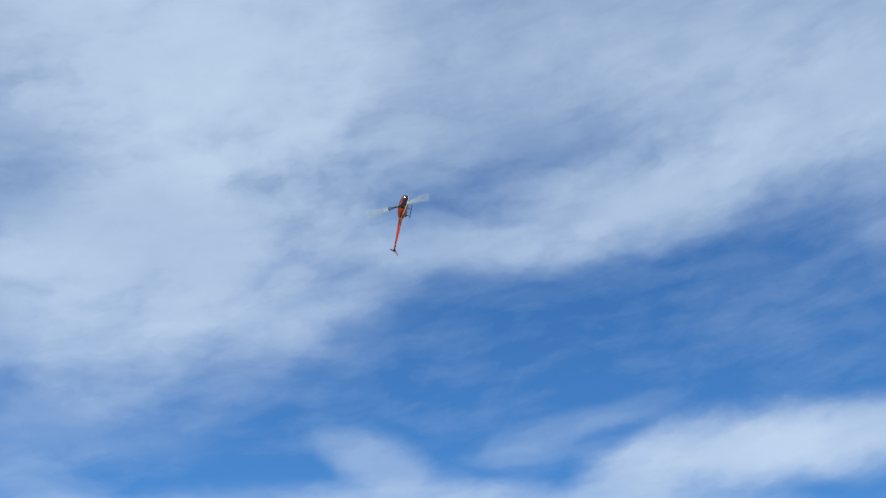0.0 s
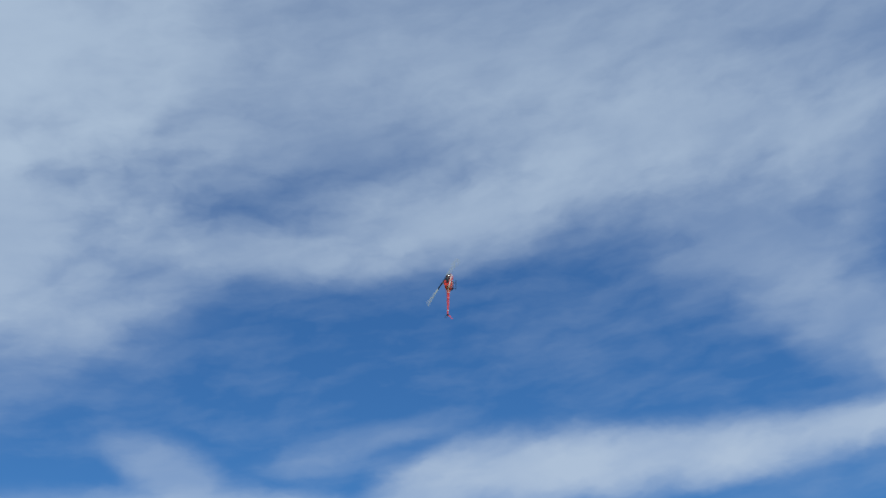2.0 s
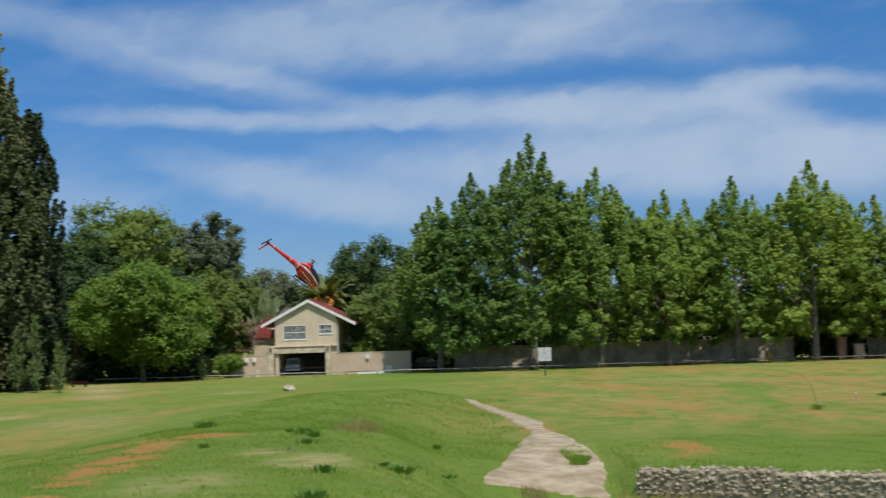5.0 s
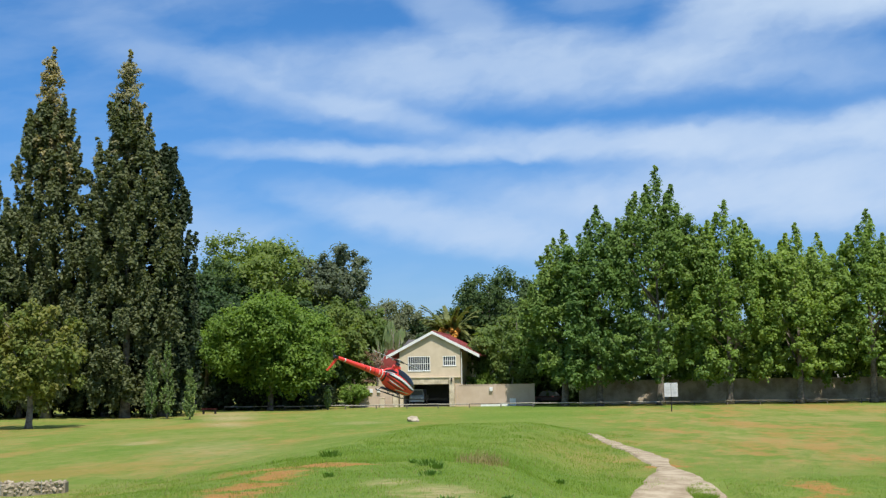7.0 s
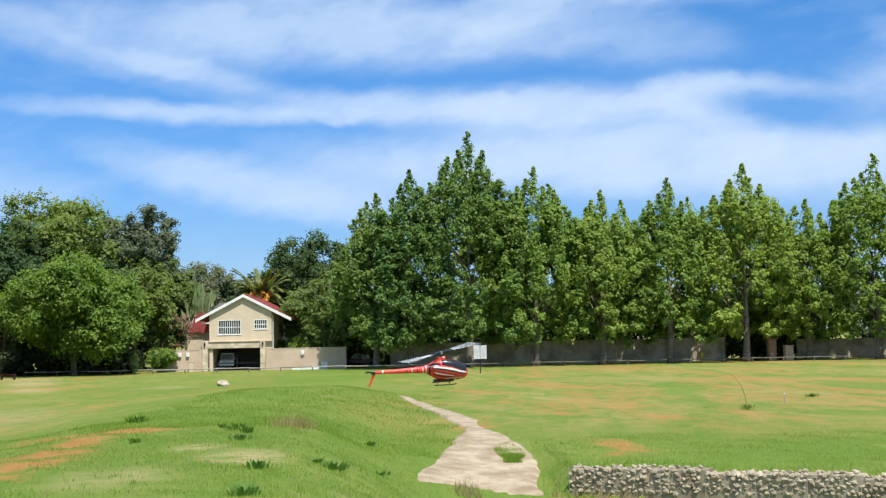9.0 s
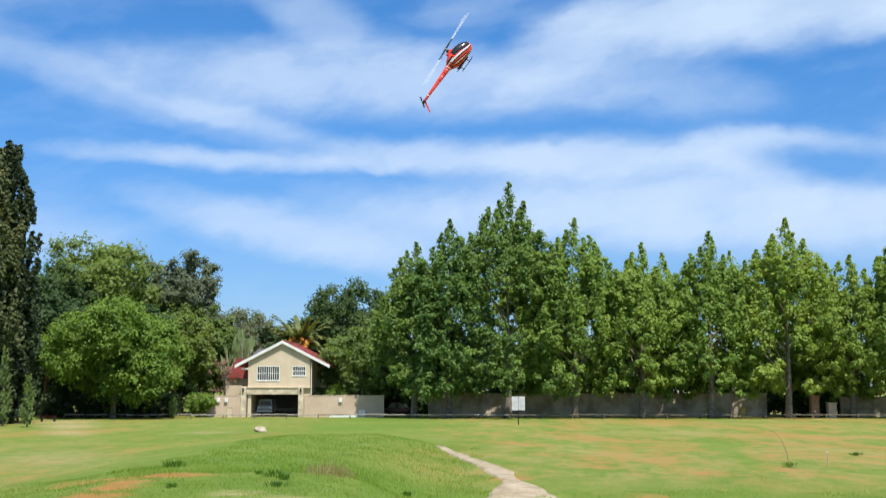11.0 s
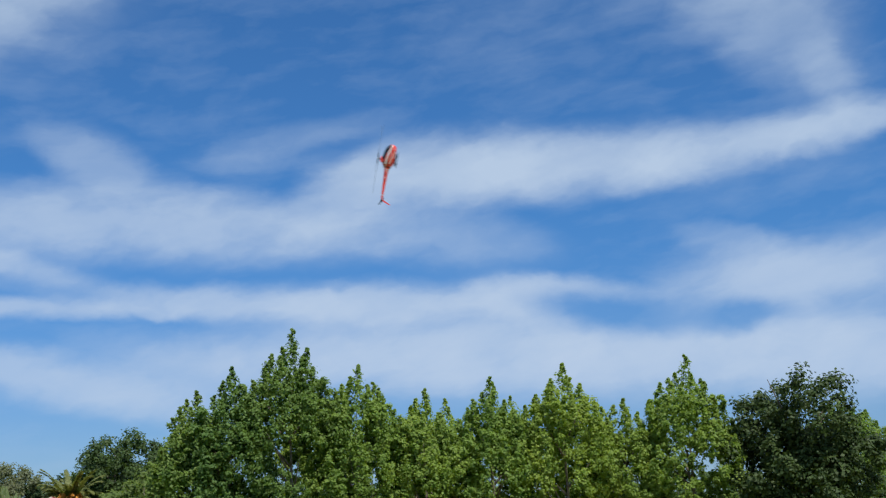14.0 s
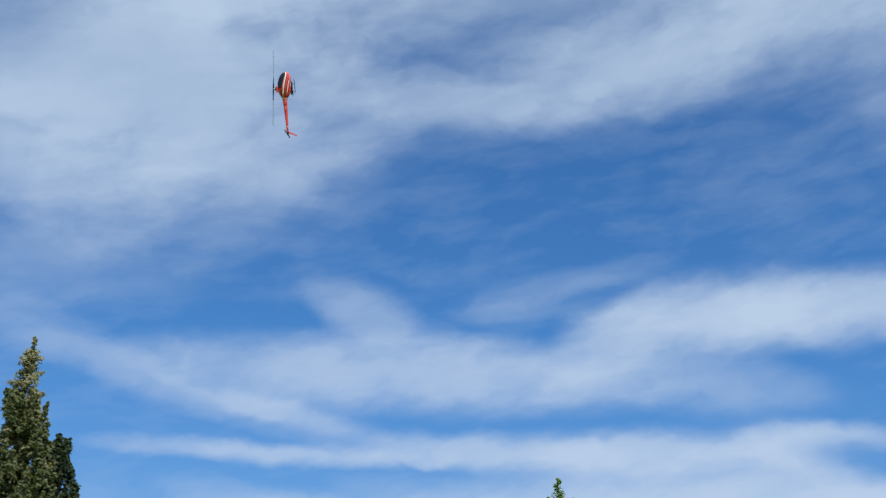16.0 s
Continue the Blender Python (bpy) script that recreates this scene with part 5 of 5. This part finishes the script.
def build_helicopter():
    h = thing("model_helicopter", "orange-red radio-controlled model helicopter with white stripes and smoked canopy", "helicopter")
    bm, rings = bmesh.new(), []
    xs = []
    for p, q in zip(SECTIONS, SECTIONS[1:]):
        xs += [p[0] + (q[0] - p[0]) * k / 3 for k in range(3)]
    for x in xs + [SECTIONS[-1][0]]:
        rings.append([bm.verts.new(skin(x, k * 15)) for k in range(24)])
    for a, b in zip(rings, rings[1:]):
        for k in range(24):
            bm.faces.new((a[k], a[(k + 1) % 24], b[(k + 1) % 24], b[k]))
    bm.faces.new(rings[0]), bm.faces.new(rings[-1][::-1])
    bmesh.ops.recalc_face_normals(bm, faces=bm.faces)
    part("fuselage", bm, RC_RED, h, "glossy orange-red fuselage and tail boom", True)
    hull_patch("canopy", RC_GLASS, h, "smoked black canopy window", 0.0, 0.345, (14, 58), (0, 84), 14, 8)
    # swooping stripes along the sides: material, label, rear and front ends, edges at the rear and at the front
    for material, label, x0, x1, rear, front in (
            (RC_WHITE, "white swoosh stripe", -0.12, 0.335, (62, 72), (86, 98)), (RC_BLACK, "black edge stripe", -0.14, 0.33, (72, 79), (98, 105)),
            (RC_BLACK, "black side flash", -0.16, 0.20, (84, 91), (112, 116)), (RC_WHITE, "white side flash", -0.10, 0.16, (102, 108), (118, 122)),
            (RC_BLACK, "black belly flash", -0.12, 0.24, (116, 122), (134, 138)), (RC_WHITE, "white belly flash", 0.04, 0.27, (140, 146), (128, 132)),
            (RC_BLACK, "black shoulder flash", -0.19, -0.02, (20, 44), (48, 58)), (RC_WHITE, "white shoulder flash", -0.21, -0.05, (46, 54), (60, 64))):
        hull_patch("stripe", material, h, label, x0, x1, rear, front, 14, 4, 0.0035)
    hull_patch("stripe", RC_BLACK, h, "black band", -0.185, -0.165, (60, 170), (40, 170), 3, 14, 0.003)
    hull_patch("stripe", RC_WHITE, h, "white band", -0.228, -0.216, (10, 170), (10, 170), 3, 14, 0.003)
    hull_patch("stripe", RC_WHITE, h, "white boom band", -0.828, -0.812, (0, 180), (0, 180), 3, 14, 0.002)
    for k in range(4):
        x = 0.02 + 0.06 * k
        hull_patch("stripe", RC_BLACK, h, "black tiger stripe", x, x + 0.018, (146, 168), (154, 172), 2, 6, 0.0032)
    for k in range(4):
        x = -0.27 - 0.075 * k
        hull_patch("stripe", RC_BLACK if k % 2 else RC_WHITE, h, "slanted boom stripe", x, x + 0.010, (25, 110), (60, 140), 2, 6, 0.0025)
    part("belly_plate", boxed(-0.12, 0.16, -0.035, 0.035, -0.120, -0.088, 0.008), RC_BLACK, h)
    # mast and rotor
    part("mast", tube(bmesh.new(), [(0, 0, 0.17), (0, 0, 0.282)], [0.009, 0.009], 10), RC_METAL, h)
    sw = bmesh.new()
    bmesh.ops.create_cone(sw, cap_ends=True, segments=16, radius1=0.032, radius2=0.026, depth=0.02, matrix=Matrix.Translation((0, 0, 0.245)))
    part("swashplate", sw, RC_BLACK, h)
    part("mast_fairing", boxed(-0.07, 0.06, -0.022, 0.022, 0.172, 0.225, 0.012), RC_RED, h)
    hub = bmesh.new()
    bmesh.ops.create_cone(hub, cap_ends=True, segments=14, radius1=0.024, radius2=0.017, depth=0.034)
    rotor = part("rotor", hub, RC_METAL, h, "two-bladed main rotor")
    rotor.location = (0, 0, 0.285)
    for s in (-1, 1):
        g = boxed(min(s * 0.02, s * 0.12), max(s * 0.02, s * 0.12), -0.017, 0.017, -0.012, 0.012, 0.004)
        part("blade_grip", g, RC_BLACK, rotor)
        part("blade_root", boxed(min(s * 0.122, s * 0.238), max(s * 0.122, s * 0.238), -0.027, 0.027, -0.004, 0.004, 0.002), RC_BLACK, rotor)
        b = bmesh.new()
        ring = []
        for x in (0.24, 0.26, 0.76, 0.795, 0.81):
            c = {0.24: 0.032, 0.26: 0.032, 0.76: 0.032, 0.795: 0.028, 0.81: 0.012}[x]
            ring.append([b.verts.new((s * x, s * u * c + s * 0.004, z)) for u, z in ((-1, 0.0), (-0.3, 0.0042), (0.5, 0.003), (1, 0), (0.5, -0.003), (-0.3, -0.0036))])
        for p, q in zip(ring, ring[1:]):
            for k in range(6):
                b.faces.new((p[k], p[(k + 1) % 6], q[(k + 1) % 6], q[k]))
        b.faces.new(ring[0]), b.faces.new(ring[-1])
        bmesh.ops.recalc_face_normals(b, faces=b.faces)
        b.normal_update()
        # faces that point down get the second, black material
        for f in b.faces:
            f.material_index = 1 if f.normal.z < 0 else 0
        blade = part("rotor_blade", b, RC_BLADE, rotor, "rotor blade, white above and black below")
        blade.data.materials.append(RC_BLACK)
    # skids
    for s in (-1, 1):
        k = tube(bmesh.new(), [(-0.13, s * 0.105, -0.146), (-0.10, s * 0.105, -0.152), (0.15, s * 0.105, -0.152), (0.19, s * 0.105, -0.138)], [0.0065, 0.0075, 0.0075, 0.006], 8)
        part("skid", k, RC_BLACK, h)
        for x in (-0.08, 0.09):
            part("skid_strut", tube(bmesh.new(), [(x, s * 0.02, -0.098), (x, s * 0.075, -0.110), (x - 0.004, s * 0.105, -0.149)], [0.011, 0.010, 0.009], 8), RC_BLACK, h)
    # tail
    part("tail_fin", prism(bmesh.new(), [(-0.912, 0.058), (-0.95, 0.066), (-1.028, -0.128), (-1.006, -0.132)], -0.002, 0.002), RC_RED, h, "swept red tail fin")
    part("tail_box", boxed(-0.985, -0.925, -0.02, 0.02, 0.045, 0.085, 0.006), RC_BLACK, h)
    hub = tube(bmesh.new(), [(0, 0, 0), (0, 0.03, 0)], [0.012, 0.010], 10)
    tail = part("tail_rotor", hub, RC_BLACK, h, "two-bladed tail rotor")
    tail.location = (-0.96, 0.022, 0.066)
    for s in (-1, 1):
        part("tail_blade", boxed(-0.012, 0.012, 0.02, 0.024, min(s * 0.02, s * 0.10), max(s * 0.02, s * 0.10), 0.001), RC_BLACK, tail)
    return h, rotor, tail


helicopter, main_rotor, tail_rotor = build_helicopter()
build_house(), build_vehicle(), build_car(), build_walls(), build_rail(), build_field_things(), build_weeds()
build_spillway(), build_grass(), build_stone_walls()


# ---- what moves ----
# seconds, place, turn (degrees)
FLIGHT = [
    (0.0, -2.00, 23.71, 14.89, 114, -72, -46),
    (0.5, -1.25, 26.87, 16.44, 55, -74, 11),
    (1.0, -0.54, 21.67, 15.38, 146, -70, -88),
    (1.5, 1.51, 24.56, 16.33, 154, -73, -116),
    (2.0, 4.26, 30.98, 16.75, 64, -87, -24),
    (2.5, 5.14, 36.01, 16.30, 30, -80, 45),
    (3.0, 4.26, 35.50, 12.42, 5, -59, 46),
    (3.5, 2.37, 29.86, 6.98, 1, -11, 58),
    (4.0, 0.42, 29.18, 4.34, 25, 10, 58),
    (4.5, -1.70, 26.42, 2.22, 23, 22, 51),
    (5.0, -2.87, 21.22, 2.90, 25, 30, 47),
    (5.2, -3.39, 20.22, 2.55, 23, 31, 45),
    (7.3, -2.09, 15.27, 1.13, 12, 15, 50),
    (7.5, -1.64, 15.50, 0.84, 16, 14, 52),
    (8.0, -0.56, 16.91, 0.97, -9, -1, 80),
    (8.5, 0.29, 20.52, 2.83, -33, -14, 40),
    (8.7, 0.58, 16.81, 0.90, -2, 2, 6),
    (10.8, -0.84, 19.51, 6.77, 55, -77, -19),
    (11.0, 0.25, 20.07, 7.17, 19, -56, 9),
    (11.5, -0.53, 20.04, 7.88, -163, -69, -175),
    (12.0, -2.00, 19.52, 8.73, -175, -60, -164),
    (12.5, -0.73, 21.29, 9.68, 61, -80, -31),
    (13.0, 3.57, 26.67, 8.47, 16, -43, 9),
    (13.5, 5.54, 29.11, 8.48, 19, -34, 13),
    (14.0, 3.65, 25.98, 9.95, 32, -79, -37),
    (14.5, -1.18, 22.86, 10.09, -180, -65, -162),
    (15.0, -1.24, 25.27, 11.87, 11, -48, 9),
    (15.5, -3.06, 22.53, 11.80, 173, -60, -158),
    (16.0, -4.31, 22.65, 13.70, 134, -74, -113),
]
# angle of the rotor from the nose at those times, as half turns repeat
PHASE = [(0.0, 109), (0.5, 127), (1.0, 112), (1.5, 104), (2.0, 131), (2.5, 45), (3.0, 84), (3.5, 27), (4.5, 47), (5.0, 59), (7.5, 19), (8.0, 17), (8.7, 2), (10.8, 106), (11.0, 12), (11.5, 62), (12.0, 121), (12.5, 75), (13.0, 71), (13.5, 165), (14.0, 3), (14.5, 178), (15.0, 71), (15.5, 41), (16.0, 154)]


def spin_angles():
    """The rotor's angle frame by frame: about 84 degrees a frame, so that it blurs into a fan."""
    times, total = [PHASE[0][0]], [float(PHASE[0][1])]
    for (t0, a0), (t1, a1) in zip(PHASE, PHASE[1:]):
        want = (t1 - t0) * FPS * 84.0
        turn = (a1 - a0) % 180
        turn += 180 * round((want - turn) / 180)
        times.append(t1), total.append(total[-1] + turn)
    return [(k / FPS, float(np.interp(k / FPS, times, total))) for k in range(16 * FPS + 1)]


def motions():
    walk(helicopter, [(t, pose(x, y, z, rx, ry, rz)) for t, x, y, z, rx, ry, rz in FLIGHT])
    walk(main_rotor, [(t, pose(0, 0, 0.285, 0, 0, a)) for t, a in spin_angles()])
    walk(tail_rotor, [(k / FPS, pose(-0.96, 0.022, 0.066, 0, (k * 77.0) % 360)) for k in range(16 * FPS + 1)])


motions()
